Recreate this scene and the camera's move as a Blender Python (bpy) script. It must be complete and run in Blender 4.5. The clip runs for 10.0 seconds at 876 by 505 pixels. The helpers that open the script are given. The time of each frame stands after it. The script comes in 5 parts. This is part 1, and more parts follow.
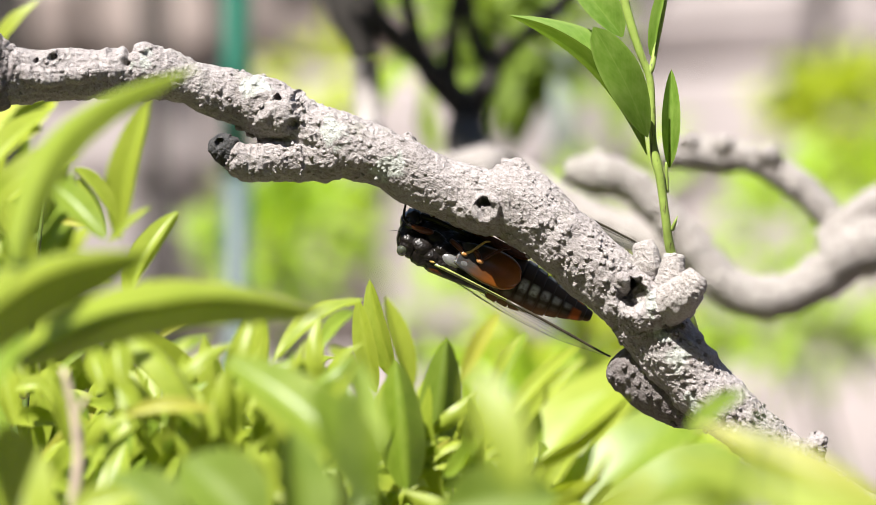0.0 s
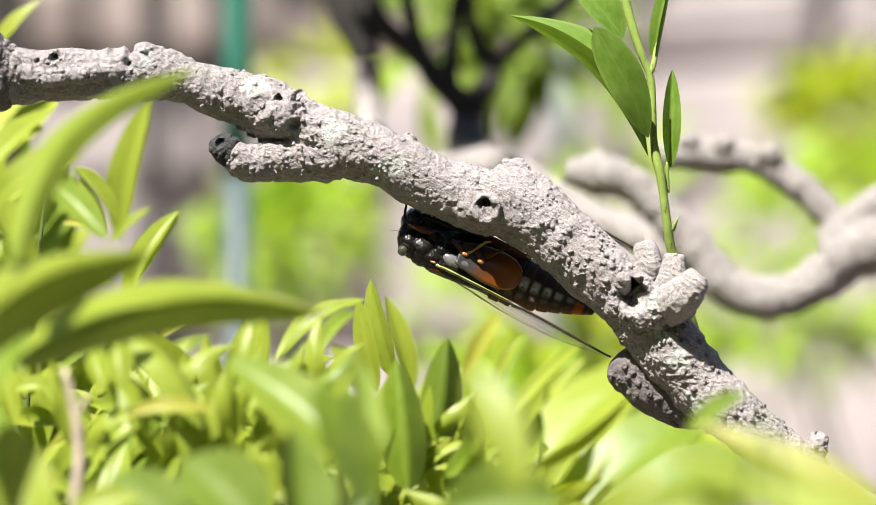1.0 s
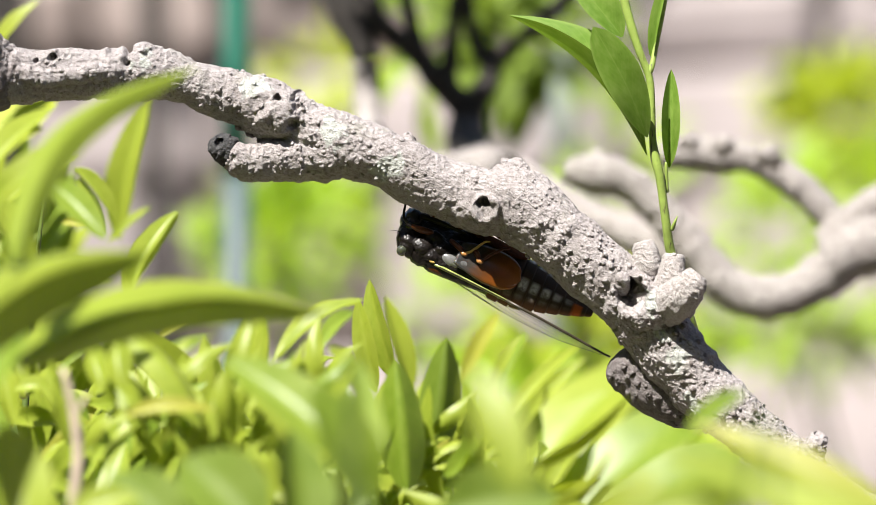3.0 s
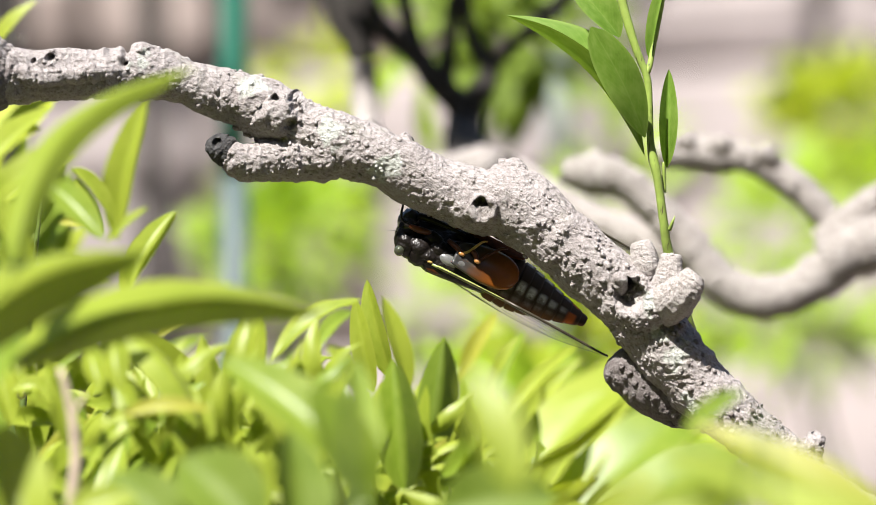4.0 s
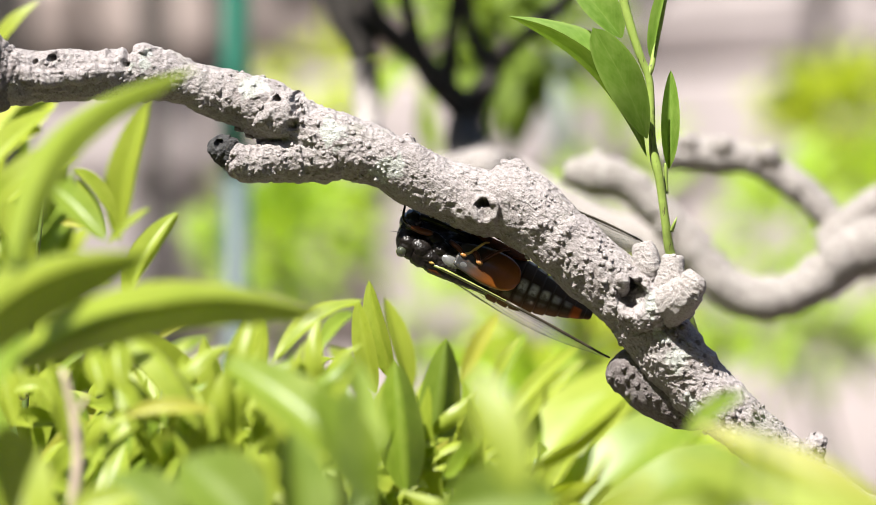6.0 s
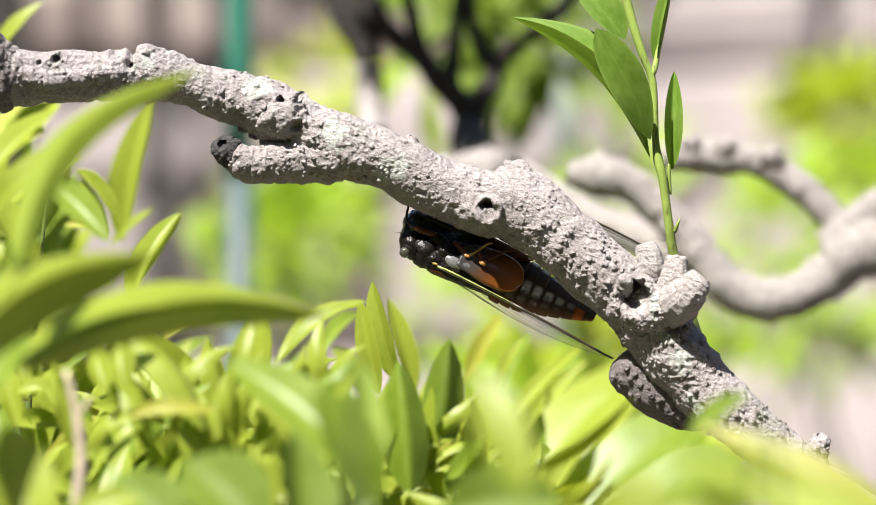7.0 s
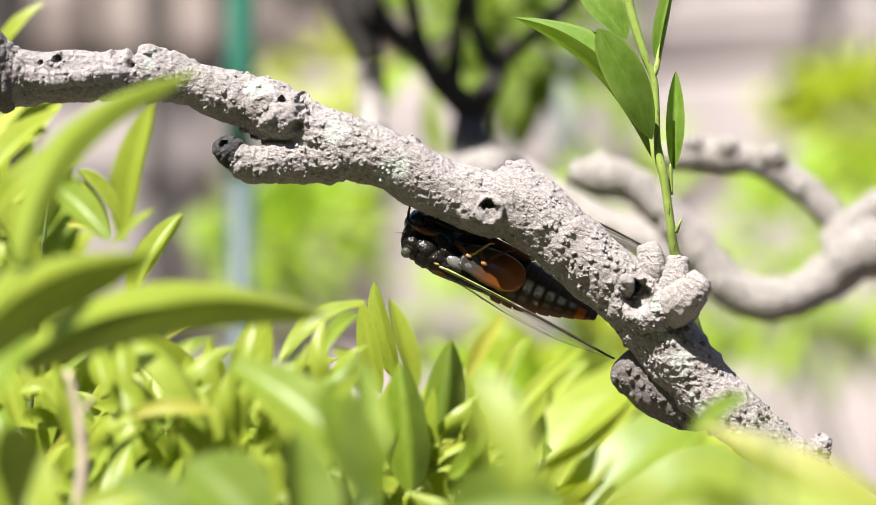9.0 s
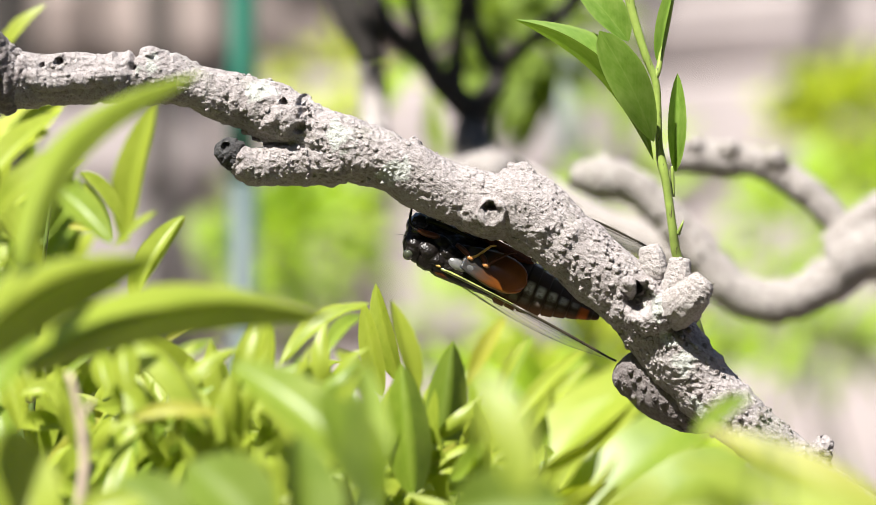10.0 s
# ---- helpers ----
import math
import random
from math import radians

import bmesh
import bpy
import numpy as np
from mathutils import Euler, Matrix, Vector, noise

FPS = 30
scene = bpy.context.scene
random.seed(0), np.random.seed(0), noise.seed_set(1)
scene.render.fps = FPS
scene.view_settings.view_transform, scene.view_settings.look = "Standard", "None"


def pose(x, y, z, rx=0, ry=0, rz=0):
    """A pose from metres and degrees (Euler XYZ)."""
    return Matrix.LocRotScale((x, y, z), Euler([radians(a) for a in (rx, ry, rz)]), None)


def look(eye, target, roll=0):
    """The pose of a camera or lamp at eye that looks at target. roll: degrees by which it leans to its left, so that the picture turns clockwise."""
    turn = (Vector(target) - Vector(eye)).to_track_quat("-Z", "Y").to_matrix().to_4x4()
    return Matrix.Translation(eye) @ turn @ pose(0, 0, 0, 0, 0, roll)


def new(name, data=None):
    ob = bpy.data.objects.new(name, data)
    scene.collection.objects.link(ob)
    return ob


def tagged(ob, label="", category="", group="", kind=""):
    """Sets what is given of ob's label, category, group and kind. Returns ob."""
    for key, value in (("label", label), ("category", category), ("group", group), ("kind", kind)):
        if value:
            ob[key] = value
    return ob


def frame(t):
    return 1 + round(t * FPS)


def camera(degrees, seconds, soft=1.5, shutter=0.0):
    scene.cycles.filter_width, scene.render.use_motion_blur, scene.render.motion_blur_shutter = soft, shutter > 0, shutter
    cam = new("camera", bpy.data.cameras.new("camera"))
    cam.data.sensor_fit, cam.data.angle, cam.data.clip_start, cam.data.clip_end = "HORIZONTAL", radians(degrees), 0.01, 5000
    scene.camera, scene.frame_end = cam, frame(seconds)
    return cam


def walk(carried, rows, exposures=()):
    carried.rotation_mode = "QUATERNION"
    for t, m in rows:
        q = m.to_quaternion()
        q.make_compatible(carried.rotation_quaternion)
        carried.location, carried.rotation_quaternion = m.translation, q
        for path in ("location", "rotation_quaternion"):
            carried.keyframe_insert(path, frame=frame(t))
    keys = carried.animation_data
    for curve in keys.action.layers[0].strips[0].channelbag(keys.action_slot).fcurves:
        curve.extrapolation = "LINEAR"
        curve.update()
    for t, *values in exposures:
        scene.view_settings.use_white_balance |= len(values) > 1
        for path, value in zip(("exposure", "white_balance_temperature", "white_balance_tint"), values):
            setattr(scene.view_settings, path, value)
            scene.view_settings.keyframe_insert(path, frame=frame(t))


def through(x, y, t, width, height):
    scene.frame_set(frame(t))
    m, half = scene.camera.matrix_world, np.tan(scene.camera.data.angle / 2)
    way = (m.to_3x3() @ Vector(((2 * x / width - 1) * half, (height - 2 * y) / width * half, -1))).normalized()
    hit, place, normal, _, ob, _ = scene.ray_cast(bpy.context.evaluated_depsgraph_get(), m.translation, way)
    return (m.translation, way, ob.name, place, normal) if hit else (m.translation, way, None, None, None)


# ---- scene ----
# ---- camera: a long lens held by hand, 1.5 m from a branch at breast height ----
EYE = (0.0, -1.5, 1.3)
cam = camera(8.374, 10.0, soft=0.8)
cam.data.dof.use_dof = True
cam.data.dof.focus_distance = 1.495
cam.data.dof.aperture_fstop = 13.0
cam.data.dof.aperture_blades = 0
walk(cam, [
    (0, look(EYE, (-0.000000, 0, 1.300000))),
    (0.5, look(EYE, (-0.000212, 0, 1.299970))),
    (1, look(EYE, (-0.000212, 0, 1.300030))),
    (1.5, look(EYE, (-0.000428, 0, 1.300062))),
    (2, look(EYE, (0.000092, 0, 1.299970))),
    (2.5, look(EYE, (-0.000000, 0, 1.300000))),
    (4, look(EYE, (0.000642, 0, 1.300000))),
    (4.5, look(EYE, (0.001046, 0, 1.300370))),
    (5, look(EYE, (0.000340, 0, 1.300188))),
    (5.5, look(EYE, (0.000432, 0, 1.300218))),
    (7, look(EYE, (-0.000672, 0, 1.300462))),
    (7.5, look(EYE, (-0.000672, 0, 1.300644))),
    (8, look(EYE, (-0.001286, 0, 1.300432))),
    (8.5, look(EYE, (-0.001066, 0, 1.300432))),
    (9, look(EYE, (-0.001066, 0, 1.300492))),
    (9.5, look(EYE, (-0.001500, 0, 1.301106))),
    (10, look(EYE, (-0.001530, 0, 1.301044)))])

# ---- light: clear midday sky, high sun from the left ----
SUN = Vector((-0.29, -0.46, 0.84)).normalized()
sun = new("sun", bpy.data.lights.new("sun", "SUN"))
sun.data.energy = 5.0
sun.data.angle = radians(0.53)
sun.data.color = (1.0, 0.953, 0.905)
sun.matrix_world = look(SUN * 20, (0, 0, 0))
world = bpy.data.worlds.new("sky")
scene.world = world
world.use_nodes = True
wn = world.node_tree.nodes
sky = wn.new("ShaderNodeTexSky")
sky.sky_type = "NISHITA"
sky.sun_disc = False
sky.sun_elevation = math.asin(SUN.z)
sky.sun_rotation = math.atan2(SUN.x, SUN.y)
sky.air_density = 1.2
world.node_tree.links.new(sky.outputs[0], wn["Background"].inputs["Color"])
wn["Background"].inputs["Strength"].default_value = 0.05
scene.view_settings.exposure = 1.42


# ---- materials ----
class Nodes:
    """Short hand for building a node material."""

    def __init__(self, name):
        self.mat = bpy.data.materials.new(name)
        self.mat.use_nodes = True
        self.tree = self.mat.node_tree
        self.nodes = self.tree.nodes
        self.bsdf = self.nodes["Principled BSDF"]
        self.out = self.nodes["Material Output"]

    def add(self, kind, **inputs):
        node = self.nodes.new(kind)
        for key, value in inputs.items():
            node.inputs[key.replace("_", " ")].default_value = value
        return node

    def link(self, a, b):
        self.tree.links.new(a, b)

    def coords(self, scale=(1, 1, 1), space="Object"):
        tc = self.nodes.new("ShaderNodeTexCoord")
        mp = self.nodes.new("ShaderNodeMapping")
        mp.inputs["Scale"].default_value = scale
        self.link(tc.outputs[space], mp.inputs["Vector"])
        return mp.outputs["Vector"]

    def noise(self, vec, scale, detail=4.0, rough=0.55):
        n = self.add("ShaderNodeTexNoise", Scale=scale, Detail=detail, Roughness=rough)
        self.link(vec, n.inputs["Vector"])
        return n.outputs["Fac"]

    def ramp(self, fac, *stops):
        r = self.nodes.new("ShaderNodeValToRGB")
        els = r.color_ramp.elements
        while len(els) < len(stops):
            els.new(0.5)
        for el, (at, col) in zip(els, stops):
            el.position = at
            el.color = (*col, 1) if isinstance(col, tuple) else (col, col, col, 1)
        self.link(fac, r.inputs["Fac"])
        return r.outputs["Color"]

    def mix(self, fac, a, b, blend="MIX"):
        m = self.nodes.new("ShaderNodeMix")
        m.data_type, m.blend_type = "RGBA", blend
        for value, slot in ((fac, 0), (a, 6), (b, 7)):
            if isinstance(value, (int, float)):
                m.inputs[slot].default_value = value if slot == 0 else (value, value, value, 1)
            elif isinstance(value, tuple):
                m.inputs[slot].default_value = (*value, 1)
            else:
                self.link(value, m.inputs[slot])
        return m.outputs[2]

    def bump(self, height, strength, distance):
        b = self.add("ShaderNodeBump", Strength=strength, Distance=distance)
        self.link(height, b.inputs["Height"])
        self.link(b.outputs["Normal"], self.bsdf.inputs["Normal"])
        return b.outputs["Normal"]

    def set(self, **inputs):
        for key, value in inputs.items():
            slot = self.bsdf.inputs[key.replace("_", " ")]
            if isinstance(value, tuple):
                slot.default_value = (*value, 1) if slot.type == "RGBA" and len(value) == 3 else value
            elif isinstance(value, (int, float)):
                slot.default_value = value
            else:
                self.link(value, slot)
        return self


def bark_material(name, base, pale, dark, lichen=0.5, green=0.3, size=1.0):
    m = Nodes(name)
    v = m.coords(space="Object")
    streak = m.coords(scale=(3.0, 1.0, 1.0), space="Object")
    turn = streak.node
    turn.vector_type = "TEXTURE"
    turn.inputs["Rotation"].default_value = (0, radians(27), 0)
    broad = m.noise(v, 70 / size, 4)
    fine = m.noise(v, 900 / size, 5, 0.7)
    speck = m.noise(v, 2200 / size, 3, 0.6)
    lines = m.noise(streak, 1500 / size, 4, 0.7)
    col = m.mix(m.ramp(broad, (0.30, 0.45), (0.55, 0.0)), base, dark)
    col = m.mix(m.ramp(fine, (0.38, 0.0), (0.62, 0.85)), col, pale)
    col = m.mix(m.ramp(lines, (0.34, 0.55), (0.46, 0.0)), col, dark)
    moss = m.noise(v, 60 / size, 4, 0.7)
    col = m.mix(m.ramp(moss, (0.60, 0.0), (0.74, green)), col, (0.24, 0.27, 0.17))
    wart = m.nodes.new("ShaderNodeAttribute")
    wart.attribute_name = "wart"
    # dark ring round each wart: its small shadow put into the colour
    col = m.mix(m.ramp(wart.outputs["Fac"], (0.02, 0.0), (0.2, 0.75), (0.5, 0.25), (0.7, 0.0)), col, dark)
    col = m.mix(m.ramp(wart.outputs["Fac"], (0.6, 0.0), (0.95, 0.6)), col, pale)
    spot = m.nodes.new("ShaderNodeAttribute")
    spot.attribute_name = "lichen"
    patch = m.mix(0.5, m.noise(v, 45 / size, 6, 0.7), fine)
    col = m.mix(m.ramp(patch, (0.54, 0.0), (0.62, lichen * 0.7)), col, (0.43, 0.41, 0.385))
    crusty = m.mix(m.ramp(fine, (0.40, 0.0), (0.60, 1.0)), (0.38, 0.395, 0.35), (0.52, 0.54, 0.50))
    col = m.mix(m.ramp(spot.outputs["Fac"], (0.15, 0.0), (0.5, 0.9)), col, crusty)
    col = m.mix(m.ramp(speck, (0.33, 0.6), (0.43, 0.0)), col, (0.10, 0.08, 0.068))
    m.set(Base_Color=col, Roughness=0.82, Specular_IOR_Level=0.3)
    both = m.mix(0.45, m.mix(0.5, fine, speck), lines)
    m.bump(both, 1.0, 0.0017 * size)
    return m.mat


def leaf_material(name, front, back, vein, through=0.45, gloss=0.45, ribs=0.12):
    m = Nodes(name)
    v = m.coords(space="UV")
    rnd = m.nodes.new("ShaderNodeObjectInfo").outputs["Random"]
    isl = m.nodes.new("ShaderNodeNewGeometry").outputs["Random Per Island"]
    both = m.mix(0.5, rnd, isl)
    mottle = m.noise(m.coords(space="Object"), 120, 4)
    bloom = m.noise(m.coords(scale=(1.2, 4.0, 1.0), space="UV"), 1.6, 3)
    col = m.mix(m.ramp(both, (0.15, 0.0), (0.85, 1.0)), front, back)
    col = m.mix(m.ramp(mottle, (0.35, 0.0), (0.75, 0.35)), col, vein)
    col = m.mix(m.ramp(bloom, (0.45, 0.0), (0.72, 0.5)), col, vein)
    col = m.mix(m.ramp(bloom, (0.24, 0.5), (0.42, 0.0)), col, tuple(c * 0.6 for c in front))
    # midrib and side veins run along the leaf's own length
    sep = m.nodes.new("ShaderNodeSeparateXYZ")
    m.link(v, sep.inputs[0])
    rib = m.nodes.new("ShaderNodeMath")
    rib.operation = "ABSOLUTE"
    m.link(sep.outputs["X"], rib.inputs[0])
    line = m.ramp(rib.outputs[0], (0.01, 0.3), (0.05, 0.0))
    slant = m.nodes.new("ShaderNodeMath")
    slant.operation = "MULTIPLY_ADD"
    slant.inputs[1].default_value = -0.35
    m.link(rib.outputs[0], slant.inputs[0])
    m.link(sep.outputs["Y"], slant.inputs[2])
    wave = m.nodes.new("ShaderNodeMath")
    wave.operation = "MULTIPLY"
    wave.inputs[1].default_value = 95.0
    m.link(slant.outputs[0], wave.inputs[0])
    sine = m.nodes.new("ShaderNodeMath")
    sine.operation = "SINE"
    m.link(wave.outputs[0], sine.inputs[0])
    side = m.ramp(sine.outputs[0], (0.80, 0.0), (1.0, ribs))
    col = m.mix(side, col, vein)
    col = m.mix(line, col, vein)
    col = m.mix(m.ramp(rib.outputs[0], (0.82, 0.0), (1.0, 0.55)), col, vein)
    m.set(Base_Color=col, Roughness=gloss, Specular_IOR_Level=0.4)
    m.bump(m.mix(0.5, side, mottle), 0.12, 0.0005)
    tr = m.add("ShaderNodeBsdfTranslucent")
    m.link(m.mix(1.0, col, (1.1, 1.12, 0.3), "MULTIPLY"), tr.inputs["Color"])
    mx = m.nodes.new("ShaderNodeMixShader")
    mx.inputs[0].default_value = through
    m.link(m.bsdf.outputs[0], mx.inputs[1])
    m.link(tr.outputs[0], mx.inputs[2])
    m.link(mx.outputs[0], m.out.inputs["Surface"])
    return m.mat


BARK = bark_material("bark", (0.315, 0.283, 0.272), (0.425, 0.395, 0.387), (0.11, 0.088, 0.074), 0.5, 0.3)
BARK_PALE = bark_material("bark_bleached", (0.38, 0.345, 0.325), (0.46, 0.43, 0.41), (0.20, 0.165, 0.14), 0.6, 0.1)
BARK_FAR = bark_material("bark_far", (0.34, 0.31, 0.285), (0.43, 0.395, 0.37), (0.14, 0.115, 0.10), 0.6, 0.12, 3.0)
# far bark with shade put into its colour
BARK_FAR_SHADED = bark_material("bark_far_shaded", (0.034, 0.03, 0.026), (0.06, 0.055, 0.05), (0.016, 0.014, 0.013), 0.2, 0.05, 2.0)
# branch bark with shade put into its colour
BARK_SHADE = bark_material("bark_shaded", (0.15, 0.128, 0.122), (0.22, 0.20, 0.195), (0.07, 0.058, 0.054), 0.15, 0.05)
CHAR = bark_material("bark_charred", (0.035, 0.035, 0.037), (0.09, 0.09, 0.09), (0.012, 0.012, 0.012), 0.15, 0.0)
LEAF_YOUNG = leaf_material("leaf_young", (0.21, 0.288, 0.024), (0.295, 0.36, 0.034), (0.345, 0.395, 0.06), 0.42, 0.42)
LEAF_DEEP = leaf_material("leaf_deep", (0.135, 0.22, 0.018), (0.19, 0.272, 0.025), (0.26, 0.33, 0.05), 0.42, 0.40)
LEAF_SPROUT = leaf_material("leaf_sprout", (0.10, 0.195, 0.022), (0.125, 0.225, 0.026), (0.24, 0.34, 0.08), 0.34, 0.22, 0.12)
# a darker green than the other leaves
LEAF_DARK = leaf_material("leaf_darkest", (0.095, 0.155, 0.010), (0.12, 0.185, 0.013), (0.17, 0.23, 0.03), 0.38, 0.62)
LEAF_MID = leaf_material("leaf_mid", (0.20, 0.275, 0.022), (0.245, 0.315, 0.03), (0.30, 0.36, 0.06), 0.42, 0.44)
LEAF_YELLOW = leaf_material("leaf_yellow", (0.30, 0.315, 0.03), (0.35, 0.35, 0.04), (0.40, 0.41, 0.08), 0.45)
LEAF_LIME = leaf_material("leaf_lime", (0.36, 0.46, 0.025), (0.43, 0.50, 0.035), (0.46, 0.51, 0.06), 0.45)
LEAF_BG = leaf_material("leaf_far", (0.25, 0.42, 0.018), (0.33, 0.47, 0.025), (0.36, 0.48, 0.05), 0.45)


def plain(name, col, rough=0.5, noise_scale=300, amount=0.25, relief=0.0, spec=0.5, coat=0.0, vary=0.0):
    m = Nodes(name)
    n = m.noise(m.coords(space="Object"), noise_scale, 5)
    lo = tuple(c * (1 - amount) for c in col)
    hi = tuple(min(1, c * (1 + amount)) for c in col)
    paint = m.ramp(n, (0.3, lo), (0.7, hi))
    if vary:
        rnd = m.nodes.new("ShaderNodeObjectInfo").outputs["Random"]
        paint = m.mix(1.0, paint, m.ramp(rnd, (0.0, (1 - vary, 1 - vary, 1 - 0.9 * vary)), (1.0, (1 + vary, 1 + 0.9 * vary, 1 + 0.85 * vary))), "MULTIPLY")
    m.set(Base_Color=paint, Roughness=rough, Specular_IOR_Level=spec, Coat_Weight=coat)
    if relief:
        m.bump(n, 0.5, relief)
    return m.mat


def stem_material(name, col, scar):
    """Green bark with brown scars along the stem."""
    m = Nodes(name)
    n = m.noise(m.coords(space="Object"), 250, 4)
    streak = m.noise(m.coords(scale=(1, 1, 0.14)), 900, 5, 0.7)
    paint = m.ramp(n, (0.3, tuple(c * 0.8 for c in col)), (0.7, tuple(c * 1.25 for c in col)))
    paint = m.mix(m.ramp(streak, (0.60, 0.0), (0.66, 0.9)), paint, scar)
    m.set(Base_Color=paint, Roughness=0.4, Specular_IOR_Level=0.5)
    m.bump(streak, 0.3, 0.0003)
    return m.mat


STEM_DEEP = plain("deep_green_stem", (0.10, 0.15, 0.03), 0.5, 250, 0.3, 0.0002)
STEM = stem_material("green_stem", (0.23, 0.31, 0.065), (0.07, 0.055, 0.03))
TWIG = plain("dry_twig", (0.42, 0.34, 0.26), 0.8, 400, 0.3, 0.0004)
BUD = plain("pale_bud", (0.36, 0.38, 0.17), 0.5, 500, 0.3, 0.0002)
SOIL = plain("soil", (0.135, 0.117, 0.10), 0.95, 6, 0.3, 0.02)
STONE = plain("stone", (0.318, 0.280, 0.269), 0.9, 9, 0.22, 0.004, vary=0.14)
STONE_DARK = plain("stone_darker", (0.165, 0.138, 0.124), 0.9, 9, 0.35, 0.004, vary=0.35)
MORTAR = plain("mortar", (0.28, 0.24, 0.22), 0.95, 30, 0.25, 0.003)
POLE_PALE = plain("pale_paint", (0.34, 0.38, 0.37), 0.5, 40, 0.12, 0.0005)
POLE_GREEN = plain("green_paint", (0.035, 0.17, 0.12), 0.45, 40, 0.2, 0.0005)
POLE_GREY = plain("grey_paint", (0.05, 0.08, 0.078), 0.5, 40, 0.12, 0.0005)


# ---- mesh helpers ----
def part(name, bm, material, parent=None, label="", smooth=True):
    """One mesh object from a bmesh or a mesh, under a thing or a part."""
    if isinstance(bm, bpy.types.Mesh):
        me = bm
    else:
        me = bpy.data.meshes.new(name)
        bm.to_mesh(me)
        bm.free()
    if not me.materials:
        me.materials.append(material)
    if smooth:
        me.shade_smooth()
    ob = new(name, me)
    ob.parent = parent
    if label:
        tagged(ob, label)
    return ob


def empty(name, place, **tags):
    ob = new(name)
    ob.location = place
    ob.empty_display_size = 0.02
    return tagged(ob, **tags)


def spline(points, steps):
    """Catmull-Rom through points of any length of tuple."""
    pts = np.array(points, float)
    pts = np.vstack([2 * pts[0] - pts[1], pts, 2 * pts[-1] - pts[-2]])
    out = []
    for i in range(1, len(pts) - 2):
        p0, p1, p2, p3 = pts[i - 1:i + 3]
        for k in range(steps):
            t = k / steps
            out.append(0.5 * (2 * p1 + (p2 - p0) * t + (2 * p0 - 5 * p1 + 4 * p2 - p3) * t * t
                              + (3 * p1 - p0 - 3 * p2 + p3) * t ** 3))
    out.append(pts[-2])
    return out


def tube(bm, points, steps=5, sides=14, uneven=0.0, shift=(0, 0, 0)):
    """A closed tapering tube through (x, y, z, radius)."""
    path = spline(points, steps)
    side = None
    rings = []
    for i, p in enumerate(path):
        a, b = path[max(0, i - 1)], path[min(len(path) - 1, i + 1)]
        d = Vector(b[:3] - a[:3]).normalized()
        side = Vector((0, -1, 0)) if side is None else side
        side = (side - d * side.dot(d))
        if side.length < 1e-6:
            side = d.orthogonal()
        side.normalize()
        up = d.cross(side)
        ring = []
        for k in range(sides):
            w = 2 * math.pi * k / sides
            n = side * math.cos(w) + up * math.sin(w)
            c = Vector(p[:3]) - Vector(shift)
            r = p[3]
            if uneven:
                r *= 1 + uneven * noise.noise((c + n * r) / (p[3] * 1.6))
            ring.append(bm.verts.new(c + n * r))
        rings.append(ring)
    for a, b in zip(rings, rings[1:]):
        for k in range(sides):
            bm.faces.new((a[k], a[(k + 1) % sides], b[(k + 1) % sides], b[k]))
    bm.faces.new(list(reversed(rings[0])))
    bm.faces.new(rings[-1])
    return bm


def ball(bm, place, radii, turn=None, segs=16):
    m = Matrix.Translation(place) @ (turn or Matrix()) @ Matrix.Diagonal((*radii, 1))
    bmesh.ops.create_uvsphere(bm, u_segments=segs, v_segments=segs // 2, radius=1, matrix=m)
    return bm


def fused(bm, voxel, smooth=4):
    """Joins overlapping closed forms into one skin. Returns a mesh."""
    me = bpy.data.meshes.new("skin")
    bmesh.ops.recalc_face_normals(bm, faces=bm.faces[:])
    bm.to_mesh(me)
    bm.free()
    ob = new("skin", me)
    mod = ob.modifiers.new("join", "REMESH")
    mod.mode, mod.voxel_size = "VOXEL", voxel
    sm = ob.modifiers.new("soften", "SMOOTH")
    sm.factor, sm.iterations = 0.5, smooth
    out = bpy.data.meshes.new_from_object(ob.evaluated_get(bpy.context.evaluated_depsgraph_get()))
    bpy.data.objects.remove(ob)
    bpy.data.meshes.remove(me)
    return out


def arrays(me):
    co = np.empty(len(me.vertices) * 3)
    me.vertices.foreach_get("co", co)
    no = np.empty(len(me.vertices) * 3)
    me.vertex_normals.foreach_get("vector", no)
    return co.reshape(-1, 3), no.reshape(-1, 3)


# ---- leaves ----
def leaf_mesh(length, width, fold=25, bend=0.15, curl=0.0, wave=0.0, rows=14, cols=3, seed=0, p=0.66, q=0.8, sway=0.0):
    """A lance-shaped leaf from its base along +X, its face to +Z, with a stalk, a fold along the midrib and a bent tip."""
    me = bpy.data.meshes.new("leaf")
    verts, uvs, faces = [], [], []
    n = 2 * cols + 1
    peak = (p / (p + q)) ** p * (q / (p + q)) ** q
    for i in range(rows + 1):
        u = i / rows
        shape = (u + 0.004) ** p * (1.0 - u) ** q / peak + 0.012
        half = 0.5 * width * shape
        drop = -bend * length * u * u + curl * length * math.sin(math.pi * u)
        for j in range(-cols, cols + 1):
            s = j / cols
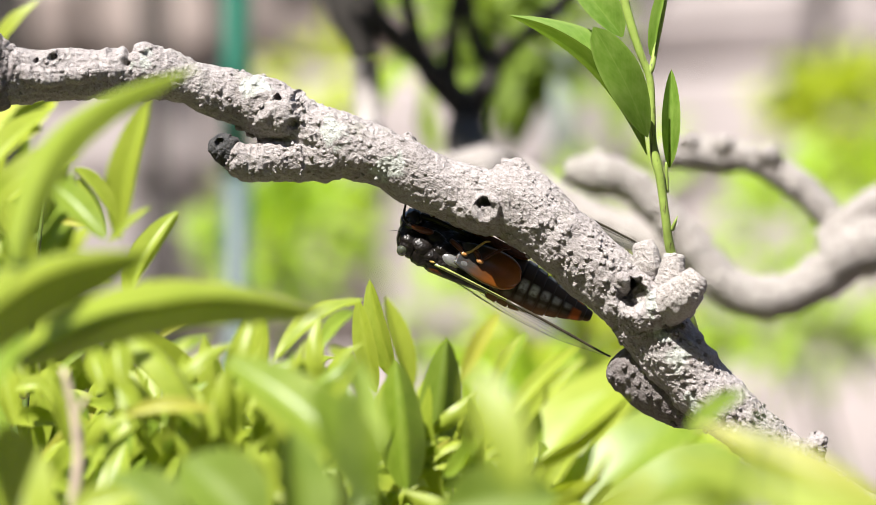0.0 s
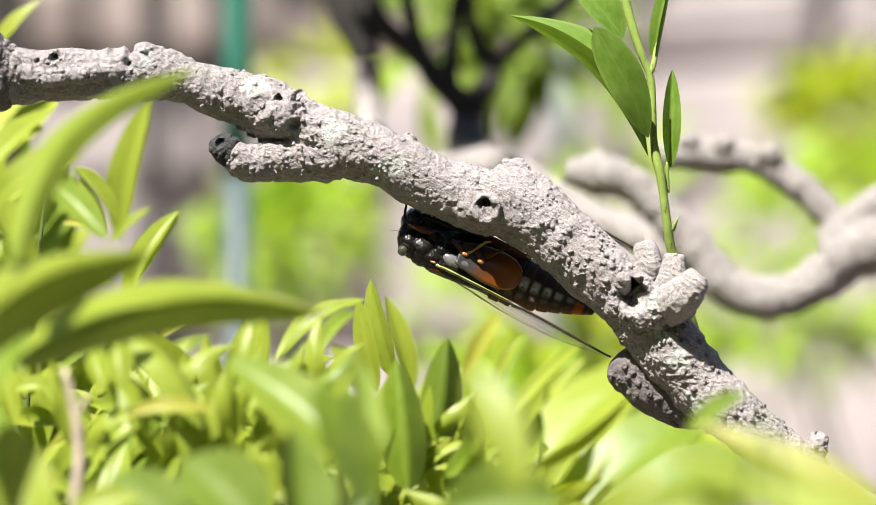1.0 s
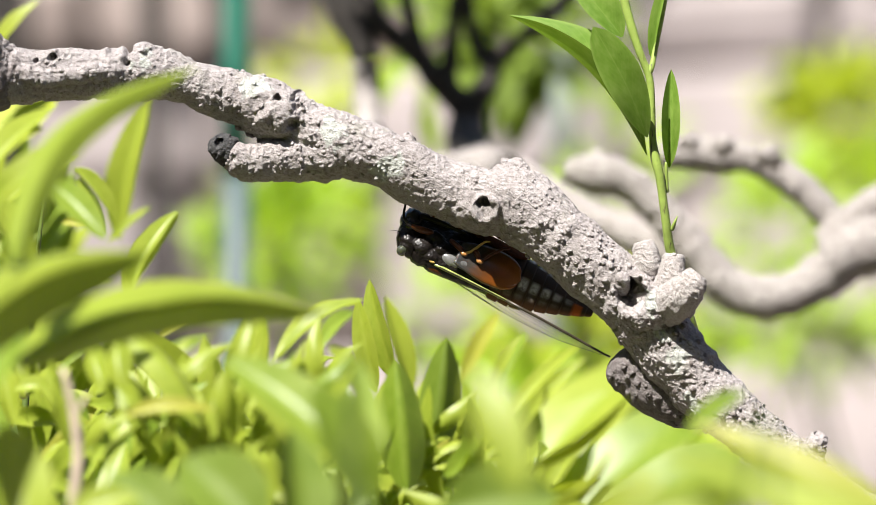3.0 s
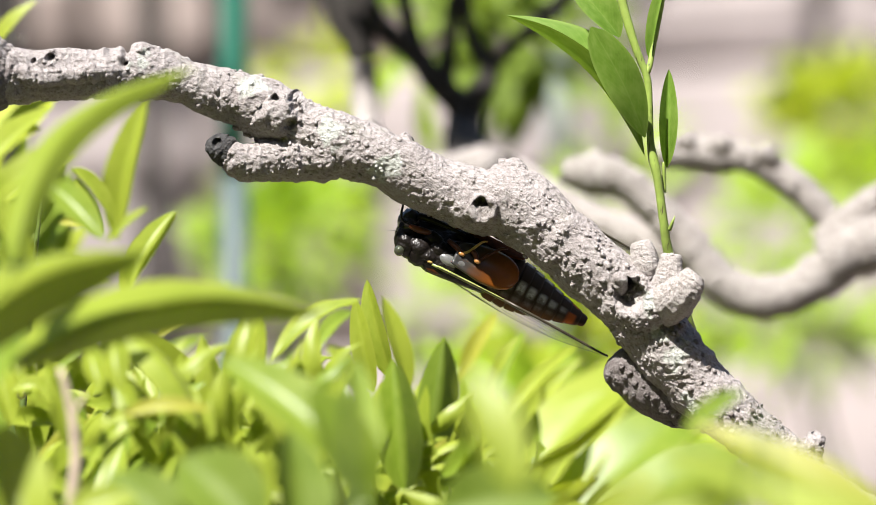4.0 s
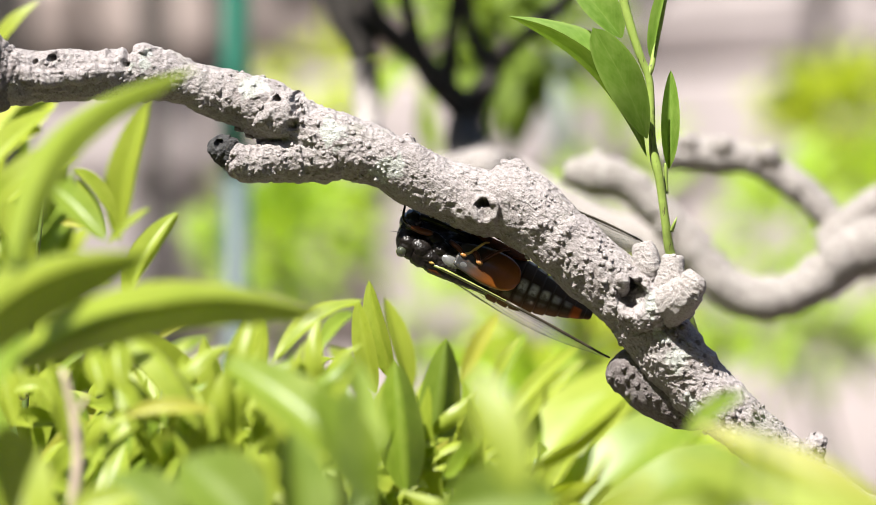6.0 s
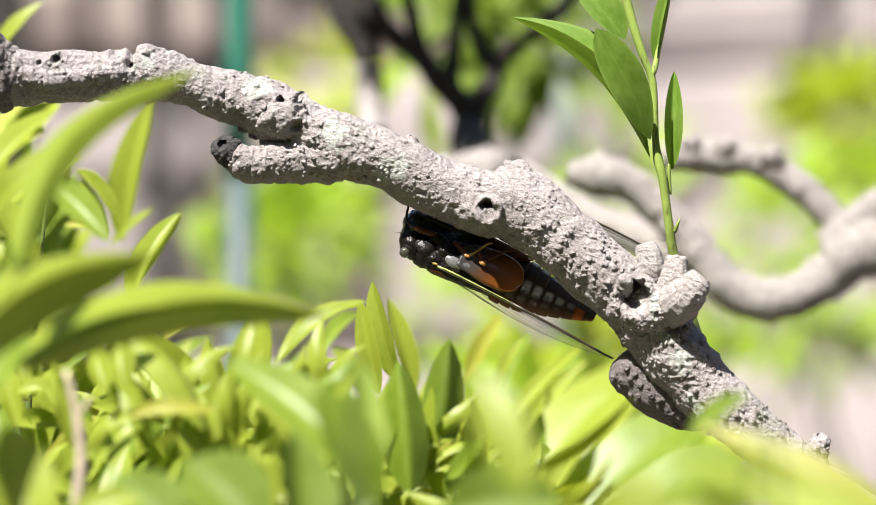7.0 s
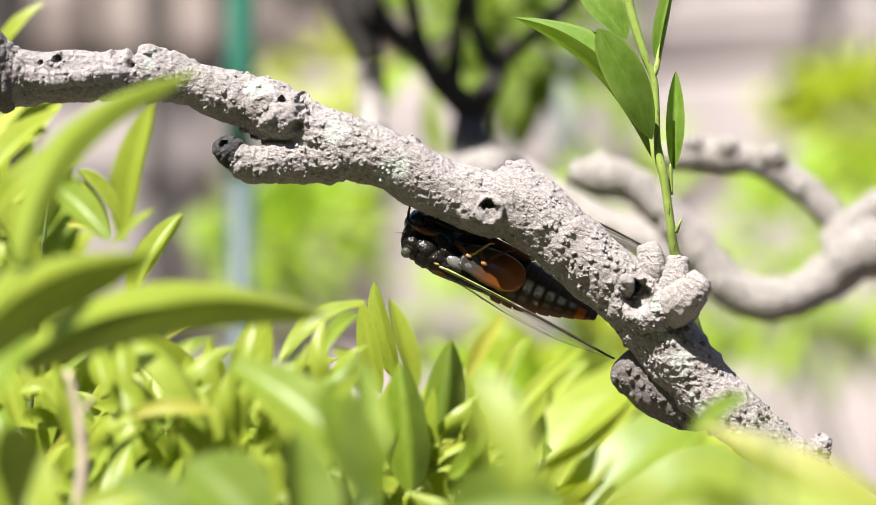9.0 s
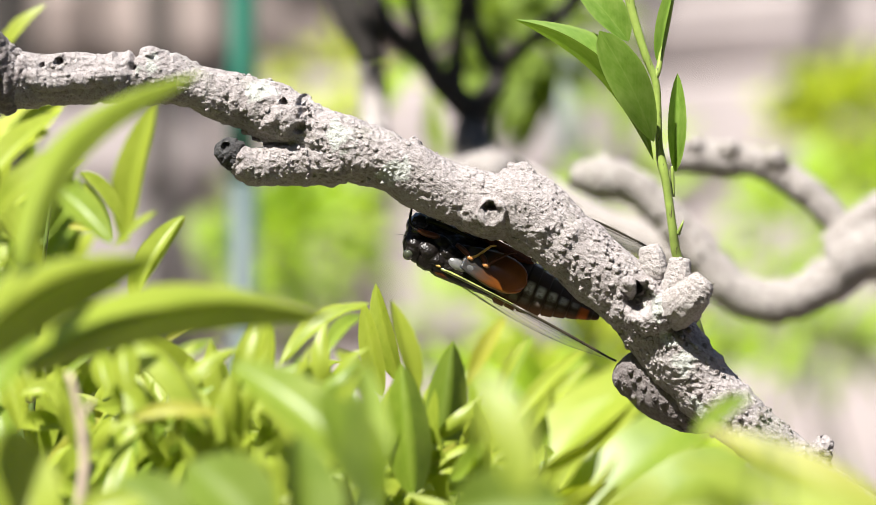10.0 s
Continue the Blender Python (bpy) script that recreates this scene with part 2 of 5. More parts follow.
            rise = abs(s) * half * math.tan(radians(fold)) * (1 - 0.3 * u)
            rise += wave * half * math.sin(u * 11 + seed + (2 if s > 0 else 0)) * s * s
            verts.append((u * length * (1 - 0.35 * abs(bend) * u), s * half + sway * length * math.sin(math.pi * u), drop + rise))
            uvs.append((s, u))
    for i in range(rows):
        for j in range(n - 1):
            a = i * n + j
            faces.append((a, a + n, a + n + 1, a + 1))
    me.from_pydata(verts, [], faces)
    layer = me.uv_layers.new(name="UVMap")
    for loop in me.loops:
        layer.data[loop.index].uv = uvs[loop.vertex_index]
    me.update()
    return me


def leaf_pose(base, tip, face, length):
    """The pose that lays a leaf of that length from base to tip, facing along face."""
    b, t = Vector(base), Vector(tip)
    x = (t - b)
    size = x.length / length
    x.normalize()
    z = Vector(face)
    z = (z - x * z.dot(x)).normalized()
    y = z.cross(x)
    m = Matrix((x, y, z)).transposed().to_4x4()
    return Matrix.Translation(b) @ m @ Matrix.Scale(size, 4)


def leaf_between(base, tip, width, face, material, parent, arch=0.0, fold=25, wave=0.05, seed=0, p=0.66, q=0.8, sway=0.0):
    """One leaf from base to tip, its middle arched towards its face."""
    length = (Vector(tip) - Vector(base)).length
    me = leaf_mesh(length, width, fold * 1.8, 0.0, arch, wave, seed=seed, p=p, q=q, sway=sway)
    ob = part("leaf", me, material, parent)
    ob.matrix_basis = Matrix.Translation(-Vector(parent.location)) @ leaf_pose(base, tip, face, length)
    return ob


# ---- ground and wall ----
def build_ground():
    bm = bmesh.new()
    n = 40
    grid = [[bm.verts.new((x, y, 0)) for x in [-400 + 800 * i / n for i in range(n + 1)]]
            for y in [-400 + 800 * j / n for j in range(n + 1)]]
    for j in range(n):
        for i in range(n):
            bm.faces.new((grid[j][i], grid[j][i + 1], grid[j + 1][i + 1], grid[j + 1][i]))
    tagged(part("ground", bm, SOIL), "dry beige-brown garden soil", "ground", kind="structure")


WALL_Y = 3.6


def stone_mesh(w, d, h, seed, material):
    """One roughly squared stone, its face uneven and its edges rounded."""
    rng = random.Random(seed)
    bm = bmesh.new()
    bmesh.ops.create_cube(bm, size=1, matrix=Matrix.Diagonal((w, d, h, 1)))
    bmesh.ops.bevel(bm, geom=bm.edges[:], offset=0.012, segments=1, affect="EDGES")
    for v in bm.verts:
        v.co += Vector([rng.uniform(-0.006, 0.006) for _ in range(3)])
    me = bpy.data.meshes.new("stone")
    bm.to_mesh(me)
    bm.free()
    me.materials.append(material)
    return me


def build_wall():
    bm = bmesh.new()
    bmesh.ops.create_cube(bm, size=1, matrix=Matrix.Translation((0, WALL_Y + 0.16, 1.2)) @ Matrix.Diagonal((9, 0.2, 2.4, 1)))
    wall = tagged(part("wall_back", bm, MORTAR, smooth=False), "pinkish beige stone wall behind the trees", "wall", kind="structure")
    # unseen walls, added to cut the low skylight on the branch
    for name, x, y, w, d, h, label in (("wall_left", -3.3, 0.0, 0.2, 7.4, 3.6, "unseen plain wall added to block skylight"), ("wall_right", 4.4, 0.0, 0.2, 7.4, 3.0, "unseen plain wall added to block skylight"),
                                       ("wall_front", 0.5, -3.7, 7.8, 0.2, 4.2, "unseen plain wall added behind the camera to block skylight")):
        bm = bmesh.new()
        bmesh.ops.create_cube(bm, size=1, matrix=Matrix.Translation((x, y, h / 2)) @ Matrix.Diagonal((w, d, h, 1)))
        tagged(part(name, bm, STONE_DARK, smooth=False), label, "wall", kind="structure")
    rng = random.Random(5)
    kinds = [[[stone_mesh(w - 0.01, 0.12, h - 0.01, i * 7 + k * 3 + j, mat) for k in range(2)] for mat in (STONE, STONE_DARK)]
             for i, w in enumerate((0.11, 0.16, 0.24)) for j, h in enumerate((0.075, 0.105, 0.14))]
    sizes = [(w, h) for w in (0.11, 0.16, 0.24) for h in (0.075, 0.105, 0.14)]
    z = 0.005
    while z < 2.2:
        pick = rng.randrange(3)
        h = (0.075, 0.105, 0.14)[pick]
        x = -1.3 + rng.uniform(-0.15, 0)
        while x < 1.3:
            k = 3 * rng.randrange(3) + pick
            w = sizes[k][0]
            # darker stones are commonest towards the upper left
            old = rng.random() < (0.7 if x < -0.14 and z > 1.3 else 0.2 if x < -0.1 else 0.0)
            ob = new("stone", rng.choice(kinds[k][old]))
            ob.parent = wall
            ob.location = (x + w / 2, WALL_Y + rng.uniform(-0.02, 0.02), z + h / 2)
            x += w
        z += h


# ---- the tree whose branch carries the cicada ----
def field(co, scale, seed=0):
    """Smooth random values from -1 to 1 at many points at once, one swing per 1 / scale metres."""
    p = co * scale + seed * 17.31
    cell = np.floor(p).astype(np.int64)
    f = p - cell
    f = f * f * f * (f * (f * 6 - 15) + 10)
    out = np.zeros(len(co))
    for dx in (0, 1):
        for dy in (0, 1):
            for dz in (0, 1):
                h = (cell[:, 0] + dx) * 73856093 ^ (cell[:, 1] + dy) * 19349663 ^ (cell[:, 2] + dz) * 83492791
                h = (h ^ (h >> 13)) * 1274126177 & 0x7FFFFFFF
                h = (h ^ (h >> 15)) & 0xFFFF
                w = (f[:, 0] if dx else 1 - f[:, 0]) * (f[:, 1] if dy else 1 - f[:, 1]) * (f[:, 2] if dz else 1 - f[:, 2])
                out += w * (h / 32767.5 - 1)
    return out


def swing(co):
    """Both ends of the branch bend forward out of its plane, in line with the eye."""
    u = np.clip((-0.040 - co[:, 0]) / 0.075, 0, 1.15)
    w = np.clip((co[:, 0] - 0.012) / 0.1, 0, 1.2)
    dy = -0.034 * u ** 1.35 - 0.024 * w ** 1.1
    k = (1.5 + dy) / 1.5
    return np.column_stack([co[:, 0] * k, co[:, 1] * k + dy, 1.3 + (co[:, 2] - 1.3) * k])


def dress_bark(me, seed, warts, grains=0, size=(0.00034, 0.00076), broad=0.0005, fine=0.00007, rings=(), holes=(), lichen=(), clefts=(), bend=False):
    """Unevenness, warts, granular crust, knots and holes pushed into a bark skin; where warts and lichen sit is noted for the material."""
    co, no = arrays(me)
    rng = np.random.default_rng(seed)
    push = broad * (field(co, 120, seed) + 0.5 * field(co, 260, seed + 1))
    # wriggling flakes of old bark: ridges where the field crosses zero
    crust = 0.5 + 0.5 * field(co, 75, seed + 5)
    push += fine * (1.6 * (1 - 2.2 * abs(field(co, 620, seed + 2))) * (0.4 + crust) + 0.9 * field(co, 1500, seed + 3))
    order = np.argsort(co[:, 0])
    xs = co[order, 0]
    wart = np.zeros(len(co))
    rough = field(co, 1300, seed + 4)

    def lump(i, r, high, pit, cap=1.0):
        p = co[i]
        a, b = np.searchsorted(xs, (p[0] - 1.4 * r, p[0] + 1.4 * r))
        ids = order[a:b]
        ids = ids[abs(co[ids, 2] - p[2]) < 1.4 * r]
        d = np.linalg.norm(co[ids] - p, axis=1) / r * (1 + 0.30 * rough[ids])
        near = d < 1
        ids, d = ids[near], d[near]
        shape = (1 - d ** 3.2) ** 0.5
        if pit:
            shape -= 0.75 * np.clip(1 - (d / 0.42) ** 2, 0, 1)
        push[ids] = np.maximum(push[ids], push[i] * 0.5 + high * r * shape)
        wart[ids] = np.maximum(wart[ids], np.minimum(shape, cap))

    # warts stand thick on the sheltered side and sparse on the rain-worn top
    picks = rng.integers(0, len(co), warts)
    crowd = field(co[picks], 62, seed + 6)
    for i, q in zip(picks, crowd):
        shelter = 0.60 - 0.62 * no[i, 2] - 1.6 * max(0.0, -0.25 - no[i, 2])
        if shelter + 0.55 * q < rng.uniform(0.1, 1.0):
            continue
        r = rng.uniform(*size) * (1.3 if rng.random() < 0.12 else 1)
        # down the branch the warts are worn to dark heads
        worn = co[i, 0] > 0.056 and rng.random() < 0.6
        lump(i, r, rng.uniform(0.65, 1.2), rng.random() < 0.25, 0.2 if worn else 1.0)
    picks = rng.integers(0, len(co), grains)
    crowd = field(co[picks], 90, seed + 7)
    for i, q in zip(picks, crowd):
        if 0.35 - 0.5 * no[i, 2] - 1.5 * max(0.0, -0.3 - no[i, 2]) + 0.8 * q + (0.45 if co[i, 0] > 0.056 else 0) < rng.uniform(0, 1):
            continue
        lump(i, rng.uniform(0.00024, 0.00042) * (0.72 if co[i, 0] > 0.056 else 1), rng.uniform(0.6, 1.1), False)
    for x, y, z, r, high in rings:
        d = np.hypot(co[:, 0] - x, co[:, 2] - z) * (1 + 0.18 * field(co, 420, 3))
        push += high * np.exp(-((d - r) / (0.34 * r)) ** 2) * (co[:, 1] < y)
    for x, low, wide, deep in clefts:
        d = (co[:, 0] - x + 0.0005 * field(co, 500, 14)) / wide
        push -= deep * np.exp(-d * d) * np.clip((co[:, 2] - low) / 0.002, 0, 1)
    shift = no * push[:, None]
    for x, y, z, r, deep, *way in holes:
        way = np.array(way or (0.1, 1.0, 0.12))
        way /= np.linalg.norm(way)
        rel = co - (x, y, z)
        along = rel @ way
        side = np.linalg.norm(rel - along[:, None] * way, axis=1) / r
        side *= 1 + 0.22 * field(co, 0.7 / r, 8) + 0.10 * field(co, 2.5 / r, 9)
        fall = np.clip((1.25 - side) / 0.6, 0, 1) * (abs(along) < 0.012) * (no @ way < 0.3)
        shift += way * (deep * fall * fall * (3 - 2 * fall))[:, None]
    pale = np.zeros(len(co))
    for x, z, r in lichen:
        d = np.hypot(co[:, 0] - x, co[:, 2] - z) / r
        pale = np.maximum(pale, np.clip(1.25 - d + 0.55 * field(co, 380, 11) + 0.3 * field(co, 1000, 12), 0, 1) * (co[:, 1] < 0))
    co = co + shift
    if bend:
        co = swing(co)
    me.vertices.foreach_set("co", co.ravel())
    for name, values in (("wart", wart), ("lichen", pale)):
        me.attributes.new(name, "FLOAT", "POINT").data.foreach_set("value", values.astype(np.float32))
    me.update()
    return me


def build_tree():
    tree = empty("tree", (0.42, 0.06, 0), label="old garden tree with warty grey lichened bark", category="tree")
    root = tree.location
    # the branch and the stubs that grow out of it
    bm = bmesh.new()
    tube(bm, [(-0.12516, 0, 1.3619, 0.007), (-0.11676, 0, 1.35, 0.00812), (-0.10836, 0, 1.3442, 0.00742), (-0.09576, 0, 1.3447, 0.0063), (-0.08176, 0, 1.3449, 0.0063), (-0.07308, 0, 1.3451, 0.007), (-0.06356, 0, 1.3431, 0.00574), (-0.05376, 0, 1.34, 0.00644),
              (-0.04396, 0, 1.3363, 0.00756), (-0.03556, 0, 1.3319, 0.00756), (-0.02436, 0, 1.3272, 0.00756), (-0.01176, 0, 1.3223, 0.00756), (-0.00056, 0, 1.3171, 0.00756), (0.01064, 0, 1.3129, 0.0084), (0.01974, 0, 1.312, 0.00924),
              (0.03024, 0, 1.3038, 0.00868), (0.04074, 0, 1.2951, 0.0084), (0.04984, 0, 1.287, 0.00868), (0.05964, 0, 1.2737, 0.00812), (0.07084, 0, 1.2618, 0.00756), (0.08204, 0, 1.2524, 0.00672), (0.09324, 0, 1.2432, 0.00616), (0.10584, 0, 1.2324, 0.00672), (0.11984, 0, 1.2219, 0.0077)],
         steps=6, sides=20, uneven=0.10)
    tube(bm, [(-0.02576, 0, 1.3255, 0.007), (-0.03416, -0.001, 1.3241, 0.00644), (-0.04186, -0.003, 1.323, 0.0053), (-0.048128, -0.004, 1.3229, 0.0045), (-0.051626, -0.004, 1.3243, 0.00378)], sides=16, uneven=0.15)
    ball(bm, (-0.039667, -0.0035, 1.3344), (0.007, 0.0063, 0.00616))
    ball(bm, (-0.044461, -0.002, 1.3375), (0.00784, 0.00644, 0.00504))
    tube(bm, [(-0.08288, 0, 1.3458, 0.00532), (-0.08204, 0, 1.3482, 0.0049), (-0.0812, 0, 1.3497, 0.0035), (-0.08092, 0, 1.3505, 0.00238)], sides=14, uneven=0.2)
    tube(bm, [(-0.07126, 0, 1.3465, 0.0056), (-0.07308, 0, 1.3493, 0.00378), (-0.07448, 0, 1.3512, 0.0021), (-0.07518, 0, 1.3522, 0.00098)], sides=12, uneven=0.3)
    tube(bm, [(-0.06286, 0, 1.3437, 0.00504), (-0.06776, 0, 1.347, 0.00364), (-0.07308, 0, 1.3503, 0.00224)], sides=12, uneven=0.3)
    ball(bm, (-0.0738, -0.001, 1.3499), (0.0040, 0.0042, 0.0030))
    tube(bm, [(-0.10696, 0, 1.3451, 0.0056), (-0.1092, 0, 1.351, 0.0028)], sides=12)
    tube(bm, [(-0.10545, -0.0055, 1.3449, 0.00181), (-0.09956, -0.006, 1.3438, 0.00223), (-0.092588, -0.006, 1.3442, 0.00209), (-0.085628, -0.0058, 1.3449, 0.00223), (-0.077999, -0.005, 1.3455, 0.00167)], sides=10, uneven=0.4)
    tube(bm, [(-0.00868, 0, 1.3258, 0.00364), (-0.007, 0, 1.3286, 0.00224), (-0.00616, 0, 1.3295, 0.00126)], sides=10, uneven=0.3)
    ball(bm, (0.011725, -0.0045, 1.3117), (0.0056, 0.00448, 0.00532))
    tube(bm, [(0.01834, 0, 1.3157, 0.00588), (0.02016, 0, 1.3206, 0.0028), (0.01624, 0, 1.3207, 0.00252)], sides=12, uneven=0.2)
    # the gnarled collar where shoots were cut off
    ball(bm, (0.0526, -0.0055, 1.2862), (0.0082, 0.0070, 0.0068))
    tube(bm, [(0.055514, 0.002, 1.2849, 0.00561), (0.060501, 0.004, 1.2869, 0.00449), (0.062326, 0.004, 1.2905, 0.00309)], sides=14, uneven=0.15)
    tube(bm, [(0.053198, -0.004, 1.287, 0.00642), (0.049903, -0.0065, 1.2895, 0.00572), (0.048454, -0.0082, 1.2909, 0.00501)], sides=16, uneven=0.12)
    tube(bm, [(0.09184, 0, 1.246, 0.0042), (0.094577, -0.001, 1.2513, 0.0028), (0.095556, -0.001, 1.2544, 0.00196)], sides=12, uneven=0.25)
    skin = fused(bm, 0.0002, 5)
    # a healed knot, worm holes, hollows of the collar
    rings = [(0.0119, -0.002, 1.3108, 0.0026, 0.0016), (-0.0812, 0.004, 1.3500, 0.0022, 0.0004), (-0.0450, -0.002, 1.3375, 0.0040, 0.0006), (-0.0450, -0.002, 1.3375, 0.0018, 0.0004)]
    holes = [(0.0107, -0.006, 1.3126, 0.0008, 0.0022), (0.0119, -0.006, 1.3128, 0.0010, 0.0030), (0.0131, -0.006, 1.3127, 0.0008, 0.0020),
             (-0.03988, -0.006, 1.3384, 0.0009, 0.0032), (-0.0355, -0.006, 1.3385, 0.0012, 0.0042), (-0.0350, -0.006, 1.3366, 0.0011, 0.0040), (-0.0362, -0.006, 1.3321, 0.0014, 0.0016),
             (-0.0965, -0.006, 1.3485, 0.0010, 0.0030), (-0.1005, -0.006, 1.3478, 0.0006, 0.0018), (0.0473, -0.006, 1.2922, 0.0017, 0.0034), (0.0491, -0.006, 1.2896, 0.0034, 0.0080),
             (0.0455, -0.006, 1.2916, 0.0010, 0.0020), (0.0550, -0.006, 1.2943, 0.0012, 0.0044), (0.0952, -0.006, 1.2546, 0.0011, 0.0034),
             (-0.0776, -0.006, 1.3476, 0.0007, 0.0022), (0.0438, -0.006, 1.281, 0.0010, 0.0017),
             (0.0615, -0.006, 1.2922, 0.0011, 0.0017), (-0.0812, -0.004, 1.3508, 0.0013, 0.0016),]
    lichen = [(-0.0125, 1.3212, 0.0036), (-0.0262, 1.3302, 0.0034), (-0.0458, 1.3420, 0.0036), (0.0640, 1.2625, 0.0022), (0.0560, 1.2795, 0.0024),
              (0.0605, 1.2740, 0.0030), (0.0530, 1.2875, 0.0030), (0.0655, 1.2600, 0.0014), (-0.0735, 1.3475, 0.0030), (0.0585, 1.2905, 0.0030)]
    dress_bark(skin, 3, 2900, 4200, size=(0.00028, 0.00070), fine=0.00013, rings=rings, holes=holes, lichen=lichen, clefts=[(-0.0777, 1.3455, 0.0007, 0.0018)], bend=True)
    limb = part("branch", skin, BARK, tree, "knotted grey branch with warts and pale lichen")
    limb.matrix_basis = Matrix.Translation(-root)
    # dark sleeve over the left end: the hollow's shade put into the colour
    bm = bmesh.new()
    tube(bm, [(-0.12516, 0, 1.3591, 0.00784), (-0.11676, 0, 1.3496, 0.0084), (-0.1106, 0, 1.3448, 0.00798), (-0.1078, 0, 1.3445, 0.00762), (-0.1055, -0.0002, 1.3440, 0.00690), (-0.1030, -0.0004, 1.3424, 0.00520), (-0.1005, -0.0004, 1.3412, 0.00300)], sides=18, uneven=0.16)
    skin = dress_bark(fused(bm, 0.0003, 3), 15, 160, broad=0.0008, fine=0.00015, bend=True)
    part("rotten_wood", skin, BARK_SHADE, limb, "dark end of the branch, its shade put into the colour")
    # pale stubs of cut shoots on the collar
    for i, points in enumerate((
            [(0.052255, 0.001, 1.2938, 0.00308), (0.052168, -0.0015, 1.2958, 0.00378), (0.052011, -0.002, 1.2992, 0.00336), (0.0514, -0.002, 1.3019, 0.0028), (0.0512, -0.002, 1.3028, 0.0023)],
            [(0.056613, -0.006, 1.2884, 0.00418), (0.058108, -0.007, 1.293, 0.00376), (0.058526, -0.007, 1.2967, 0.0031), (0.0588, -0.007, 1.2989, 0.0027), (0.0589, -0.007, 1.2996, 0.0022)],
            [(0.0570, -0.006, 1.2866, 0.0056), (0.0602, -0.011, 1.2888, 0.0052), (0.0626, -0.013, 1.2914, 0.0043), (0.0642, -0.013, 1.2938, 0.0034), (0.0649, -0.013, 1.2947, 0.0026)])):
        bm = bmesh.new()
        tube(bm, points, steps=8, sides=12, uneven=0.07)
        skin = dress_bark(fused(bm, 0.0002, 2), 30 + i, 2, 12, broad=0.0002, fine=0.00005, bend=True)
        part("shoot_stub", skin, BARK_PALE, limb, "bleached stub of a cut shoot")
    # a dead spur standing in its hollow
    bm = bmesh.new()
    tube(bm, [(0.046449, -0.001, 1.2902, 0.00196), (0.045767, -0.005, 1.292, 0.00251), (0.046238, -0.0078, 1.2935, 0.00195), (0.046631, -0.0086, 1.294, 0.00111)], sides=9, uneven=0.3)
    skin = dress_bark(fused(bm, 0.00025, 3), 40, 3, broad=0.0004, bend=True)
    part("shoot_stub", skin, BARK, limb, "dead grey spur in a hollow")
    # end of the short side stub, blackened
    bm = bmesh.new()
    tube(bm, [(-0.050226, -0.004, 1.3234, 0.0035), (-0.052605, -0.004, 1.3252, 0.00392), (-0.054564, -0.004, 1.3274, 0.0035), (-0.055683, -0.004, 1.329, 0.0021)], sides=14, uneven=0.2)
    skin = dress_bark(fused(bm, 0.00025, 3), 8, 8, broad=0.0004, fine=0.00008, holes=[(-0.0545, -0.006, 1.3276, 0.0012, 0.0016)], bend=True)
    part("stub_end", skin, CHAR, limb, "blackened broken stub end")
    # a stub behind the branch, always in its shade, which also darkens its bark colour
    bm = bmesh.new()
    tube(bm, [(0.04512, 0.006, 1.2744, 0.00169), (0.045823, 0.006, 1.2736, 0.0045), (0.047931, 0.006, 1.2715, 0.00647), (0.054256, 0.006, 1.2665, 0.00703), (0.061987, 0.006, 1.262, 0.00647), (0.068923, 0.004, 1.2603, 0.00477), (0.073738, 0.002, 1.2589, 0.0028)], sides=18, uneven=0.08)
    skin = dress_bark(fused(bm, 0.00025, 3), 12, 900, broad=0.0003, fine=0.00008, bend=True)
    part("cut_stub", skin, BARK_SHADE, limb, "cut stub under the branch, its bark darkened for shade")
    # trunk down to the soil
    bm = bmesh.new()
    tube(bm, [(0.0986, -0.019, 1.2389, 0.0060), (0.1228, -0.024, 1.2185, 0.0078), (0.20, -0.02, 1.13, 0.012), (0.32, 0.04, 0.86, 0.02), (0.39, 0.055, 0.45, 0.028), (0.42, 0.06, 0.0, 0.038)],
         steps=8, sides=18, uneven=0.12)
    part("trunk", bm, BARK, tree).matrix_basis = Matrix.Translation(-root)
    return tree


def build_sprout():
    """The young shoot that grows from the collar of the branch."""
    sprout = empty("sprout", (0.064517, 0.006, 1.2806), label="young green shoot with glossy leaves growing from the branch", category="shoot")
    root = sprout.location
    inv = Matrix.Translation(-root)
    bm = bmesh.new()
    tube(bm, [(0.064517, 0.006, 1.2806, 0.00112), (0.062887, 0.004, 1.2855, 0.00112), (0.058598, 0.002, 1.2996, 0.00126), (0.05726, 0, 1.3073, 0.00112), (0.055683, -0.001, 1.3185, 0.00112), (0.054564, -0.001, 1.3234, 0.00126), (0.053864, -0.001, 1.3283, 0.000909), (0.053584, -0.001, 1.3367, 0.000909), (0.053025, -0.001, 1.3437, 0.000979), (0.050926, -0.001, 1.3492, 0.000979), (0.048827, -0.001, 1.3555, 0.00112), (0.046729, -0.001, 1.3632, 0.00119), (0.04533, -0.001, 1.3716, 0.00126)], sides=12)
    tube(bm, [(0.052605, -0.001, 1.3444, 0.000839), (0.053584, -0.001, 1.3464, 0.000769), (0.0546, 0, 1.3514, 0.0007), (0.055897, 0.001, 1.3577, 0.0007), (0.057158, 0.001, 1.3647, 0.0007)], sides=10)
